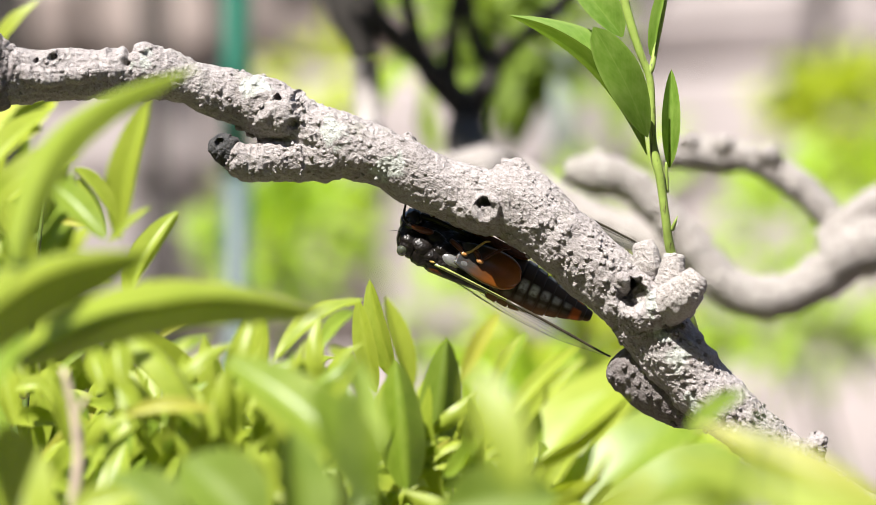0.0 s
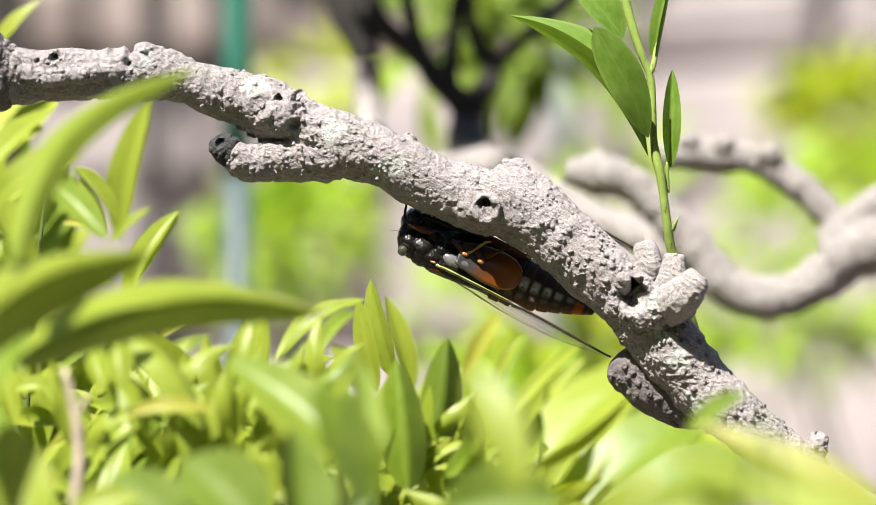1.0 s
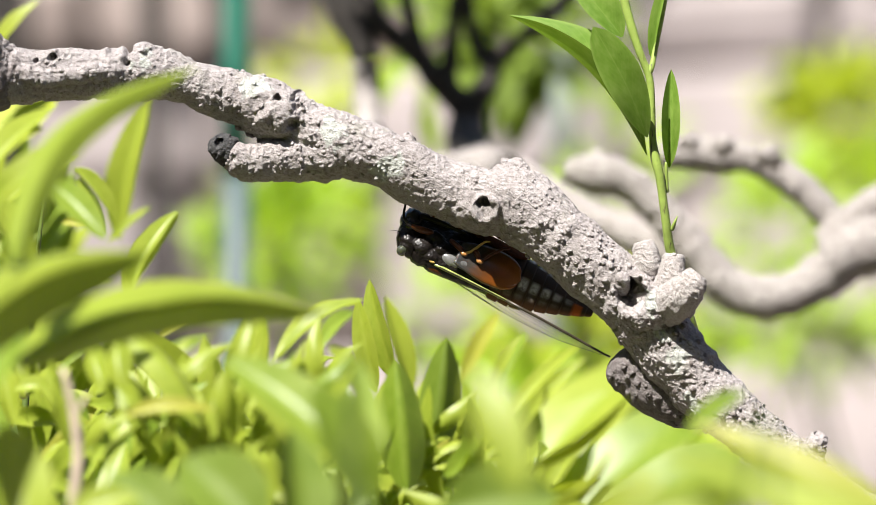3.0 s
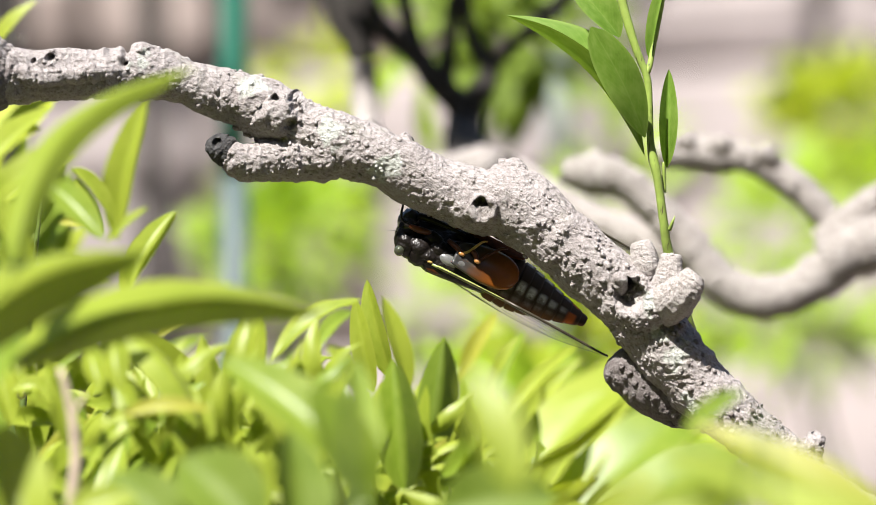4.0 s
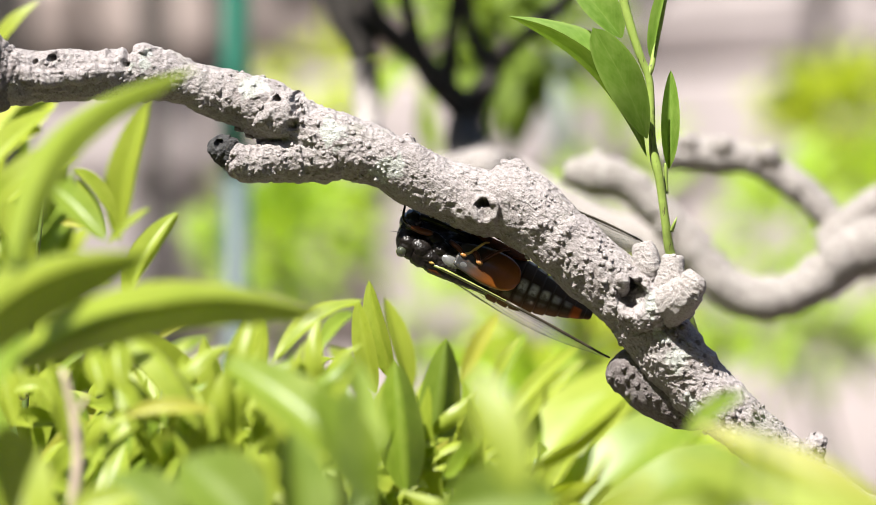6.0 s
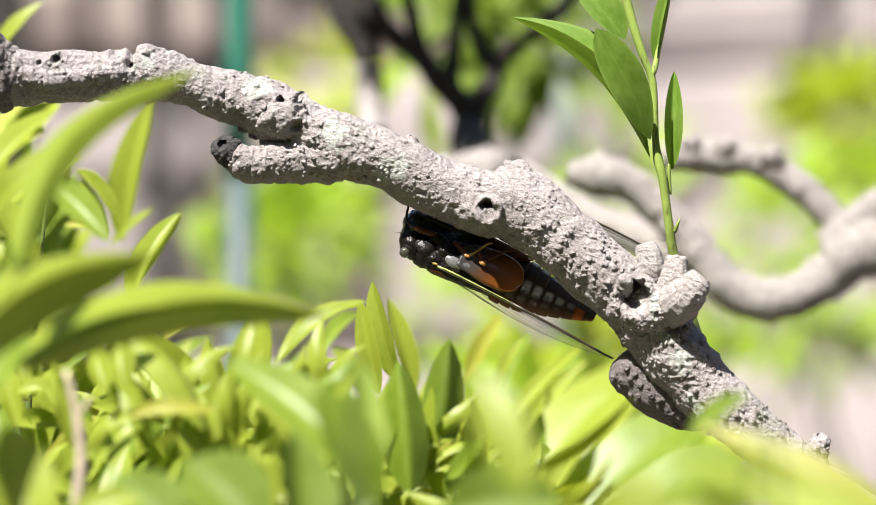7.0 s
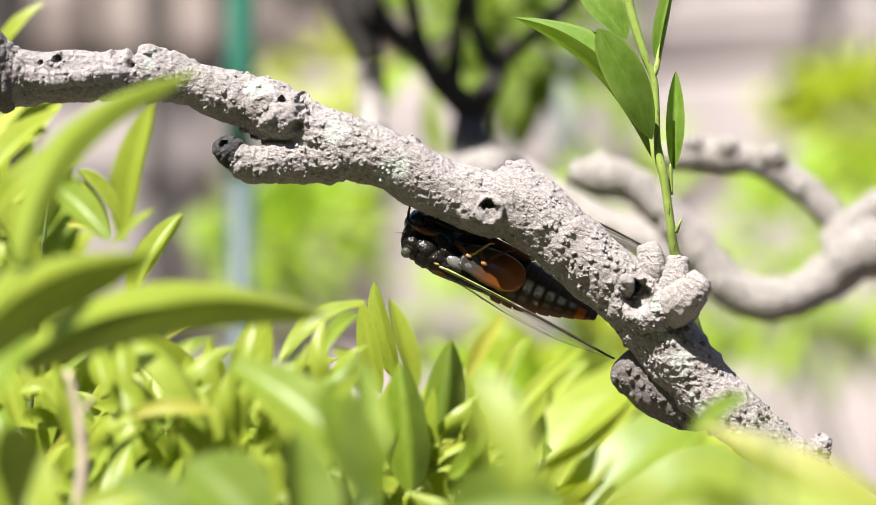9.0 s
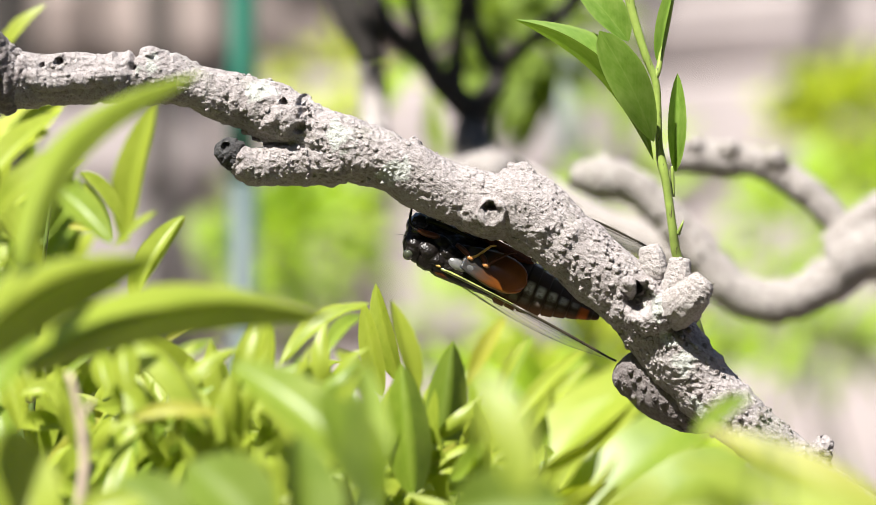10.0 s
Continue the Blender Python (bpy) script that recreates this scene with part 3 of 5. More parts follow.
    tube(bm, [(0.0574, 0, 1.315, 0.00056), (0.05726, 0, 1.3199, 0.00049), (0.05726, 0, 1.3227, 0.00042)], sides=8)
    part("stem", bm, STEM, sprout, "green stem").matrix_basis = inv
    bm = bmesh.new()
    tube(bm, [(0.05866, 0, 1.3056, 0.00056), (0.05946, -0.001, 1.3077, 0.000364), (0.06002, -0.001, 1.3092, 8.39e-05)], sides=8)
    part("bud", bm, STEM, sprout, "small pointed side bud").matrix_basis = inv
    leaf_between((0.0524, -0.004, 1.3288), (0.0386, -0.012, 1.3562), 0.0098, (-0.05, -1.0, 0.30), LEAF_SPROUT, sprout, 0.05, 10, 0.06, 1, 0.85, 0.62, -0.025)
    leaf_between((0.052325, -0.001, 1.3243), (0.0178, 0.006, 1.3597), 0.0112, (0.62, -0.42, 0.62), LEAF_SPROUT, sprout, 0.10, 31, 0.05, 2, 1.25, 1.0)
    leaf_between((0.0580, 0, 1.3213), (0.0586, 0.002, 1.346), 0.0046, (0.0, -1.0, 0.2), LEAF_SPROUT, sprout, 0.05, 36, 0.06, 3)
    leaf_between((0.046323, 0.004, 1.3542), (0.031767, 0.006, 1.3706), 0.00924, (0.4, -1.0, 0.3), LEAF_SPROUT, sprout, 0.05, 16, 0.04, 4)
    leaf_between((0.05404, 0, 1.3479), (0.0588, 0, 1.3717), 0.00336, (-0.6, -0.7, 0.2), LEAF_SPROUT, sprout, 0.03, 30, 0.04, 5)
    return sprout


# ---- the cicada ----
MM = 0.001


def cicada_materials():
    black = plain("cicada_black", (0.009, 0.007, 0.006), 0.36, 1100, 0.6, 0.0002, 0.28, 0.0)
    blue = plain("cicada_face", (0.012, 0.016, 0.028), 0.25, 900, 0.4, 0.00005, 0.6, 0.3)
    silver = plain("cicada_silver", (0.13, 0.13, 0.125), 0.14, 300, 0.5, 0.0, 1.0, 0.8)
    eye = plain("cicada_eye", (0.045, 0.05, 0.032), 0.12, 300, 0.15, 0.0, 0.7, 0.6)
    orange = plain("cicada_orange", (0.40, 0.19, 0.06), 0.3, 600, 0.35, 0.0, 0.5, 0.2)
    brown = plain("cicada_brown", (0.085, 0.024, 0.006), 0.38, 600, 0.4, 0.0, 0.35, 0.05)
    # amber of the far belly plate, darkened and dulled for its shade
    shaded_amber = plain("cicada_shaded_amber", (0.075, 0.022, 0.006), 0.9, 600, 0.4, 0.0, 0.05)
    tan = plain("cicada_tan", (0.55, 0.36, 0.10), 0.35, 600, 0.3, 0.0, 0.5, 0.1)
    vein = plain("cicada_vein", (0.22, 0.26, 0.07), 0.35, 300, 0.4)
    dusk = plain("cicada_dark_vein", (0.035, 0.028, 0.016), 0.4, 300, 0.4)
    # operculum: grey bloom at its root passing into amber
    m = Nodes("cicada_operculum")
    v = m.coords(space="Object")
    sep = m.nodes.new("ShaderNodeSeparateXYZ")
    m.link(v, sep.inputs[0])
    grain = m.noise(v, 350, 4)
    add = m.nodes.new("ShaderNodeMath")
    add.operation = "MULTIPLY_ADD"
    add.inputs[1].default_value = 0.006
    m.link(grain, add.inputs[0])
    m.link(sep.outputs["X"], add.inputs[2])
    mr = m.nodes.new("ShaderNodeMapRange")
    mr.inputs["From Min"].default_value, mr.inputs["From Max"].default_value = 0.004, 0.020
    m.link(add.outputs[0], mr.inputs["Value"])
    col = m.ramp(mr.outputs[0], (0.05, (0.035, 0.035, 0.034)), (0.30, (0.04, 0.032, 0.026)), (0.46, (0.09, 0.033, 0.009)), (0.7, (0.15, 0.043, 0.005)), (1.0, (0.27, 0.08, 0.008)))
    m.set(Base_Color=col, Roughness=0.34, Specular_IOR_Level=0.4, Coat_Weight=0.5, Coat_Roughness=0.1, Subsurface_Weight=0.15, Subsurface_Radius=(0.002, 0.0008, 0.0003), Subsurface_Scale=1.0)
    oper = m.mat
    # abdomen: black-brown rings with two rows of grey bloom and an orange spot near the end
    m = Nodes("cicada_abdomen")
    v = m.coords(space="Object")
    sep = m.nodes.new("ShaderNodeSeparateXYZ")
    m.link(v, sep.inputs[0])

    def math_node(op, a, b=None):
        n = m.nodes.new("ShaderNodeMath")
        n.operation = op
        for slot, value in ((0, a), (1, b)):
            if value is None:
                continue
            if isinstance(value, (int, float)):
                n.inputs[slot].default_value = value
            else:
                m.link(value, n.inputs[slot])
        return n.outputs[0]

    angle = math_node("ARCTAN2", sep.outputs["Y"], sep.outputs["Z"])
    side = math_node("ABSOLUTE", angle)
    phase = math_node("FRACT", math_node("DIVIDE", sep.outputs["X"], 0.0031))
    ring = m.ramp(phase, (0.06, 0.0), (0.30, 0.9), (0.66, 1.0), (0.97, 0.0))
    grain = m.noise(v, 900, 4)
    row = m.ramp(math_node("DIVIDE", side, math.pi), (0.18, 0.0), (0.25, 0.85), (0.33, 1.0), (0.385, 0.08), (0.41, 0.05), (0.435, 0.14), (0.46, 0.1), (0.50, 0.0))
    bloom = math_node("MULTIPLY", math_node("MULTIPLY", ring, row), m.ramp(m.noise(v, 420, 4, 0.7), (0.34, 0.25), (0.52, 1.0)))
    reach = m.ramp(math_node("DIVIDE", sep.outputs["X"], 0.0265), (0.55, 1.0), (0.80, 0.25), (0.86, 0.0))
    base = m.mix(m.ramp(math_node("DIVIDE", side, math.pi), (0.42, 0.0), (0.56, 1.0)), (0.048, 0.030, 0.018), (0.10, 0.047, 0.018))
    base = m.mix(m.ramp(phase, (0.02, 0.5), (0.12, 0.0)), base, (0.10, 0.085, 0.07))
    base = m.mix(math_node("MULTIPLY", bloom, reach), base, (0.60, 0.60, 0.59))
    tail = m.ramp(math_node("DIVIDE", sep.outputs["X"], 0.0265), (0.795, 0.0), (0.83, 1.0), (0.885, 1.0), (0.91, 0.0))
    belt = m.ramp(math_node("DIVIDE", side, math.pi), (0.22, 0.0), (0.30, 1.0), (0.55, 1.0), (0.7, 0.2))
    base = m.mix(math_node("MULTIPLY", tail, belt), base, (0.40, 0.10, 0.02))
    m.set(Base_Color=base, Roughness=0.7, Specular_IOR_Level=0.15)
    m.bump(grain, 0.6, 0.0002)
    abd = m.mat
    # wing film: clear, with a faint sheen
    m = Nodes("wing_film")
    clear = m.add("ShaderNodeBsdfTransparent", Color=(0.97, 0.98, 0.95, 1))
    sheen = m.add("ShaderNodeBsdfGlossy", Color=(0.9, 0.95, 0.9, 1), Roughness=0.18)
    haze = m.add("ShaderNodeBsdfDiffuse", Color=(0.82, 0.83, 0.74, 1))
    glow = m.add("ShaderNodeBsdfTranslucent", Color=(0.82, 0.83, 0.74, 1))
    soft = m.nodes.new("ShaderNodeMixShader")
    m.link(haze.outputs[0], soft.inputs[1])
    m.link(glow.outputs[0], soft.inputs[2])
    body = m.nodes.new("ShaderNodeMixShader")
    body.inputs[0].default_value = 0.15
    m.link(clear.outputs[0], body.inputs[1])
    m.link(soft.outputs[0], body.inputs[2])
    mx = m.nodes.new("ShaderNodeMixShader")
    mx.inputs[0].default_value = 0.05
    m.link(body.outputs[0], mx.inputs[1])
    m.link(sheen.outputs[0], mx.inputs[2])
    m.link(mx.outputs[0], m.out.inputs["Surface"])
    film = m.mat
    thin = film.copy()
    for node in thin.node_tree.nodes:
        if node.name == body.name:
            node.inputs[0].default_value = 0.01
    return black, blue, silver, eye, orange, brown, shaded_amber, tan, vein, dusk, oper, abd, film, thin


def loft(bm, sections, sides=32):
    """Rings across X: (x, half width, belly, back, lift), in millimetres."""
    rings = []
    for x, w, belly, back, lift in sections:
        ring = []
        for k in range(sides):
            a = 2 * math.pi * k / sides
            c, s = math.cos(a), math.sin(a)
            ring.append(bm.verts.new(Vector((x, w * s, lift + (belly if c > 0 else back) * c)) * MM))
        rings.append(ring)
    for a, b in zip(rings, rings[1:]):
        for k in range(sides):
            bm.faces.new((a[k], a[(k + 1) % sides], b[(k + 1) % sides], b[k]))
    bm.faces.new(list(reversed(rings[0])))
    bm.faces.new(rings[-1])
    bmesh.ops.recalc_face_normals(bm, faces=bm.faces[:])
    return bm


def mm_tube(points, sides=10, steps=4):
    bm = bmesh.new()
    return tube(bm, [tuple(c * MM for c in p) for p in points], steps=steps, sides=sides)


def mm_ball(place, radii, bm=None, segs=20):
    return ball(bm or bmesh.new(), Vector(place) * MM, [r * MM for r in radii], segs=segs)


def chitin(bm, seed, voxel=0.00014, rough=1.0):
    """Fuses body forms into one skin with fine wrinkles."""
    me = fused(bm, voxel, 26)
    co, no = arrays(me)
    lift = np.array([0.00016 * noise.noise(Vector(c) * 900 + Vector((seed, 0, 0))) + 0.00007 * noise.noise(Vector(c) * 2600) for c in co])
    me.vertices.foreach_set("co", (co + no * lift[:, None] * rough).ravel())
    me.update()
    return me


WING_L = 51.0


def wing_point(u, s):
    """A place on the wing: u along it from the root, s across it from the front edge (0) to the hind edge (1), in millimetres."""
    chord = 15.5 * (0.16 + 0.84 * math.sin(math.pi * min(1.0, u * 0.86 + 0.02)) ** 0.75)
    chord *= max(0.0, 1 - max(0.0, u - 0.62) ** 2 * 6.2)
    front = -1.2 * math.sin(math.pi * u) + 3.2 * max(0.0, u - 0.7) ** 1.6
    y = front + chord * s
    return Vector((u * WING_L, y, 0.5 * math.sin(s * 9 + u * 4) * 0.35 + 0.8 * math.sin(math.pi * s) * math.sin(math.pi * u)))


def build_wing(name, parent, film, vein, dusk, mirror):
    """A forewing: clear film in a net of veins. Its front edge runs along +X, its hind edge lies to -Y or +Y."""
    flip = -1 if mirror else 1

    def place(u, s):
        p = wing_point(u, s) * MM
        return Vector((p.x, p.y * flip, p.z))

    bm = bmesh.new()
    nu, ns = 44, 10
    grid = [[bm.verts.new(place(i / nu, j / ns)) for j in range(ns + 1)] for i in range(nu + 1)]
    for i in range(nu):
        for j in range(ns):
            bm.faces.new((grid[i][j], grid[i + 1][j], grid[i + 1][j + 1], grid[i][j + 1]))
    bmesh.ops.remove_doubles(bm, verts=bm.verts[:], dist=1e-6)
    wing = part(name, bm, film, parent, "clear wing with green and dark veins")

    def run(mat, track, r0, r1):
        pts = []
        for k, (u, s) in enumerate(track):
            p = place(u, s)
            pts.append((*p, (r0 + (r1 - r0) * k / (len(track) - 1)) * MM))
        part("vein", tube(bmesh.new(), pts, steps=3, sides=6), mat, wing)

    run(vein, [(0.0, 0.03), (0.2, 0.02), (0.4, 0.01), (0.55, 0.0)], 0.50, 0.24)
    run(vein, [(0.02, 0.13), (0.2, 0.11), (0.4, 0.09), (0.52, 0.07)], 0.52, 0.16)
    run(dusk, [(0.0, -0.02), (0.2, -0.025), (0.4, -0.02), (0.6, -0.01)], 0.14, 0.12)
    run(vein, [(0.0, 0.42), (0.1, 0.40), (0.25, 0.34), (0.42, 0.26)], 0.40, 0.16)
    run(vein, [(0.02, 0.75), (0.12, 0.72), (0.28, 0.62), (0.42, 0.52)], 0.30, 0.12)
    run(vein, [(0.04, 0.95), (0.15, 0.92), (0.30, 0.93), (0.42, 0.97)], 0.22, 0.10)
    run(dusk, [(0.0, 0.2), (0.1, 0.2), (0.25, 0.16), (0.42, 0.10), (0.55, 0.05)], 0.32, 0.16)
    run(dusk, [(0.0, 0.6), (0.1, 0.57), (0.25, 0.48), (0.42, 0.38)], 0.30, 0.10)
    run(dusk, [(0.42, 0.0), (0.7, 0.0), (0.85, 0.0), (0.95, 0.0), (1.0, 0.5)], 0.44, 0.24)
    run(dusk, [(0.55, 0.05), (0.7, 0.05), (0.85, 0.08), (0.94, 0.1)], 0.2, 0.1)
    for k, s in enumerate((0.16, 0.28, 0.40, 0.52, 0.64, 0.76, 0.88)):
        u0 = 0.40 + 0.05 * (k % 3)
        run(dusk, [(u0 - 0.04 * k * 0.5, s * 0.8 + 0.05), (0.6 - 0.02 * k, s), (0.78 - 0.025 * k, s * 1.02), (0.955 - 0.055 * k * 0.8, min(0.97, s * 1.05 + 0.02))], 0.05, 0.035)
    for u, s0, s1 in ((0.45, 0.2, 0.36), (0.52, 0.36, 0.52), (0.62, 0.05, 0.18), (0.66, 0.2, 0.42), (0.58, 0.56, 0.78), (0.75, 0.1, 0.3), (0.80, 0.3, 0.55), (0.70, 0.55, 0.8)):
        run(dusk, [(u, s0), (u + 0.012, (s0 + s1) / 2), (u + 0.02, s1)], 0.04, 0.04)
    # the rim inside the hind edge
    run(dusk, [(0.25, 0.97), (0.45, 0.96), (0.6, 0.955), (0.75, 0.95), (0.88, 0.94), (0.96, 0.85)], 0.06, 0.05)
    return wing


CICADA_AXIS = 24.6
CICADA_LEAN = 40.0


def build_cicada():
    black, blue, silver, eye, orange, brown, shaded_amber, tan, vein, dusk, oper, abd, film, thin = cicada_materials()
    cicada = tagged(new("cicada"), "large black cicada with amber plates clinging under the branch", "cicada")
    cicada.empty_display_size = 0.02
    a, l = radians(CICADA_AXIS), radians(CICADA_LEAN)
    along = Vector((math.cos(a), 0, -math.sin(a)))
    up = Vector((math.sin(a), 0, math.cos(a)))
    belly = up * math.cos(l) + Vector((0, -math.sin(l), 0))
    far = belly.cross(along)
    cicada.matrix_world = Matrix.Translation((0.0036645, 0.0077, 1.3003)) @ Matrix((along, far, belly)).transposed().to_4x4()
    # head
    bm = loft(bmesh.new(), [(-14.6, 2.0, 1.8, 1.6, 0.6), (-14.1, 4.4, 3.2, 2.6, 0.4), (-13.0, 6.4, 4.2, 3.6, 0), (-11.4, 7.4, 4.6, 4.4, -0.2), (-9.6, 7.8, 4.6, 4.8, -0.2), (-8.6, 7.2, 4.2, 4.6, -0.2)])
    for s in (-1, 1):
        mm_ball((-10.8, 4.2 * s, 1.4), (2.8, 3.2, 2.2), bm)
        mm_ball((-10.8, 6.6 * s, 0.0), (2.0, 1.4, 2.2), bm)
    head = part("head", chitin(bm, 2), black, cicada)
    bm = bmesh.new()
    mm_ball((-12.4, 0.2, 3.0), (2.9, 3.8, 3.6), bm, 28)
    for v in bm.verts:
        v.co *= 1 + 0.012 * math.sin(v.co.x * 5200)
    part("face", bm, blue, head, "bulging blue-black face plate with fine ridges")
    for s in (-1, 1):
        part("eye", mm_ball((-11.6, 7.7 * s, -0.2), (1.4, 1.4, 1.4)), eye, head, "rounded grey-green eye")
        part("antenna", mm_tube([(-13.6, 3.4 * s, 1.6, 0.16), (-15.0, 4.2 * s, 2.0, 0.07), (-16.6, 4.6 * s, 1.6, 0.03)], 6), black, head, "fine bristle antenna")
    part("beak", mm_tube([(-11.0, 0, 6.2, 0.9), (-7.0, 0, 6.8, 0.75), (-2.0, 0, 7.0, 0.55), (2.0, 0, 6.8, 0.3)]), black, head, "black sucking beak")
    # thorax with its leg bases and side plates
    bm = loft(bmesh.new(), [(-9.4, 6.8, 4.4, 4.4, -0.4), (-8.4, 8.2, 4.8, 4.8, -0.4), (-6.4, 8.7, 5.0, 4.8, -0.5), (-5.0, 8.0, 4.9, 4.6, -0.5), (-4.2, 8.6, 5.0, 4.5, -0.6),
                            (-1.0, 8.8, 5.1, 4.2, -0.6), (3.0, 8.8, 5.0, 4.0, -0.6), (7.5, 8.4, 4.8, 4.0, -0.5), (11.0, 7.8, 4.6, 4.0, -0.4), (13.0, 6.8, 4.2, 4.0, -0.2)])
    for s in (-1, 1):
        for place, radii in (((-7.4, 4.4 * s, 2.2), (3.4, 3.8, 2.0)), ((-5.6, 2.6 * s, 3.6), (3.4, 1.8, 1.9)), ((-2.8, 4.0 * s, 3.0), (2.6, 2.6, 1.8)),
                             ((-4.4, 6.2 * s, 1.4), (2.6, 2.3, 1.7)), ((-3.2, 7.7 * s, 0.2), (1.8, 1.1, 1.3)), ((4.0, 4.0 * s, 3.6), (2.6, 2.6, 1.6)),
                             ((1.4, 2.2 * s, 4.4), (2.2, 1.6, 1.3)), ((-6.6, 7.0 * s, 0.2), (2.2, 1.5, 2.0))):
            mm_ball(place, radii, bm)
    thorax = part("thorax", chitin(bm, 3), black, cicada, "dark hairy underside of the thorax")
    for s in (-1, 1):
        for place, radii, mat, label in (
                ((-0.6, 4.4 * s, 3.2), (2.2, 1.9, 1.0), black, "dark leg base"),
                ((3.8, 5.6 * s, 3.0), (2.6, 2.4, 1.7), silver, "shiny grey plate"), ((-3.6, 8.3 * s, 1.1), (0.9, 0.45, 0.4), tan, "pale wing hinge"), ((-1.8, 8.4 * s, -1.0), (2.2, 0.6, 0.8), brown, "glossy brown wing root")):
            part("plate", chitin(mm_ball(place, radii), 4, 0.00010, 0.1), mat, thorax, label)
        bm = mm_ball((1.0, 5.5 * s, 1.95), (3.8, 2.3, 2.0))
        mm_ball((3.6, 6.2 * s, 0.8), (2.6, 1.8, 1.6), bm)
        part("plate", chitin(bm, 4, 0.0001, 0.12), silver, thorax, "silvery white side plate")
    part("back_shield", loft(bmesh.new(), [(-5.6, 5.0, 1.0, 1.4, -3.4), (-3.5, 6.8, 1.4, 2.0, -3.4), (1.0, 6.6, 1.6, 2.1, -3.3), (6.0, 5.6, 1.4, 1.9, -3.2), (9.5, 3.0, 0.8, 1.2, -3.2)]),
         brown, thorax, "dark brown back shield")
    # amber belly plates
    for s in (-1, 1):
        bm = bmesh.new()
        nu, nv = 22, 14
        sheets = []
        for lay in (0.0, -0.4):
            sheet = []
            for i in range(nu + 1):
                u = i / nu
                x = 1.4 + 17.2 * u
                span = math.sqrt(max(0.0, 1 - max(0.0, (u - 0.62) / 0.38) ** 2.4)) * (0.55 + 0.45 * min(1, u / 0.5) ** 0.8)
                row = []
                for j in range(nv + 1):
                    t = j / nv
                    ang = radians(38 + 37 * span * (2 * t - 1))
                    ry, rz = 9.4 + lay - 1.2 * u, (6.6 if s < 0 else 6.4) + lay - 0.6 * u + 0.5 * math.sin(math.pi * u)
                    lift = 0.25 * math.exp(-((t - 0.04) / 0.06) ** 2) + 0.3 * math.exp(-((t - 0.94) / 0.07) ** 2) + 0.12 * math.sin(9 * u + 4 * t) * (1 - u)
                    row.append(bm.verts.new(Vector((x, s * (ry + lift) * math.sin(ang), (rz + lift) * math.cos(ang))) * MM))
                sheet.append(row)
            sheets.append(sheet)
        top, low = sheets
        for i in range(nu):
            for j in range(nv):
                bm.faces.new((top[i][j], top[i + 1][j], top[i + 1][j + 1], top[i][j + 1]))
                bm.faces.new((low[i][j], low[i][j + 1], low[i + 1][j + 1], low[i + 1][j]))
            bm.faces.new((top[i][0], low[i][0], low[i + 1][0], top[i + 1][0]))
            bm.faces.new((top[i][nv], top[i + 1][nv], low[i + 1][nv], low[i][nv]))
        for j in range(nv):
            bm.faces.new((top[0][j], top[0][j + 1], low[0][j + 1], low[0][j]))
        bmesh.ops.remove_doubles(bm, verts=bm.verts[:], dist=1e-6)
        bmesh.ops.recalc_face_normals(bm, faces=bm.faces[:])
        part("operculum", bm, oper if s < 0 else shaded_amber, cicada, "glossy amber belly plate, grey at its root" if s < 0 else "amber belly plate, coloured dark red-brown for its shade")
    # abdomen, hinged behind the thorax
    sections = []
    n = 106
    for i in range(n + 1):
        x = 26.4 * i / n
        u = x / 26.4
        r = 1.0 if u < 0.25 else 1 - 0.58 * ((u - 0.25) / 0.6) ** 1.25 if u < 0.85 else 0.42 - 0.20 * ((u - 0.85) / 0.15)
        q = (x / 3.1) % 1.0
        r *= 0.975 + 0.045 * q - (0.05 if q < 0.12 else 0)
        sections.append((x, 7.8 * r, (6.0 - 2.4 * u) * r, 6.2 * r, -0.4 * (1 - u)))
    x = 26.4
    sections.append((x + 0.3, 1.1, 0.8, 0.9, 0.0))
    abdomen = part("abdomen", loft(bmesh.new(), sections, 48), abd, cicada, "ringed dark abdomen with grey bloom and orange end")
    abdomen.location = (12 * MM, 0, 0)
    # legs
    for s in (-1, 1):
        for points, mat, knee, shin, shin_mat in (
                ([(-6.5, 2.6, 5.0, 0.7), (-9.0, 4.0, 5.6, 0.9), (-11.0, 4.6, 5.9, 0.7), (-12.4, 4.8, 6.1, 0.45)], brown, (-12.5, 4.8, 6.1), [(-12.6, 4.8, 6.1, 0.35), (-14.4, 4.6, 7.0, 0.32), (-15.2, 3.6, 8.4, 0.34), (-15.6, 2.6, 9.6, 0.26), (-16.4, 2.2, 9.6, 0.18)], black),
                ([(-1.5, 2.6, 5.2, 0.6), (1.0, 4.4, 5.8, 0.7), (2.8, 5.6, 5.7, 0.5)], brown, (2.9, 5.7, 5.7), [(3.0, 5.6, 5.7, 0.42), (4.2, 4.6, 6.2, 0.32), (5.0, 3.6, 7.0, 0.36), (6.4, 1.8, 8.6, 0.3), (7.6, 1.2, 9.0, 0.18)], tan),
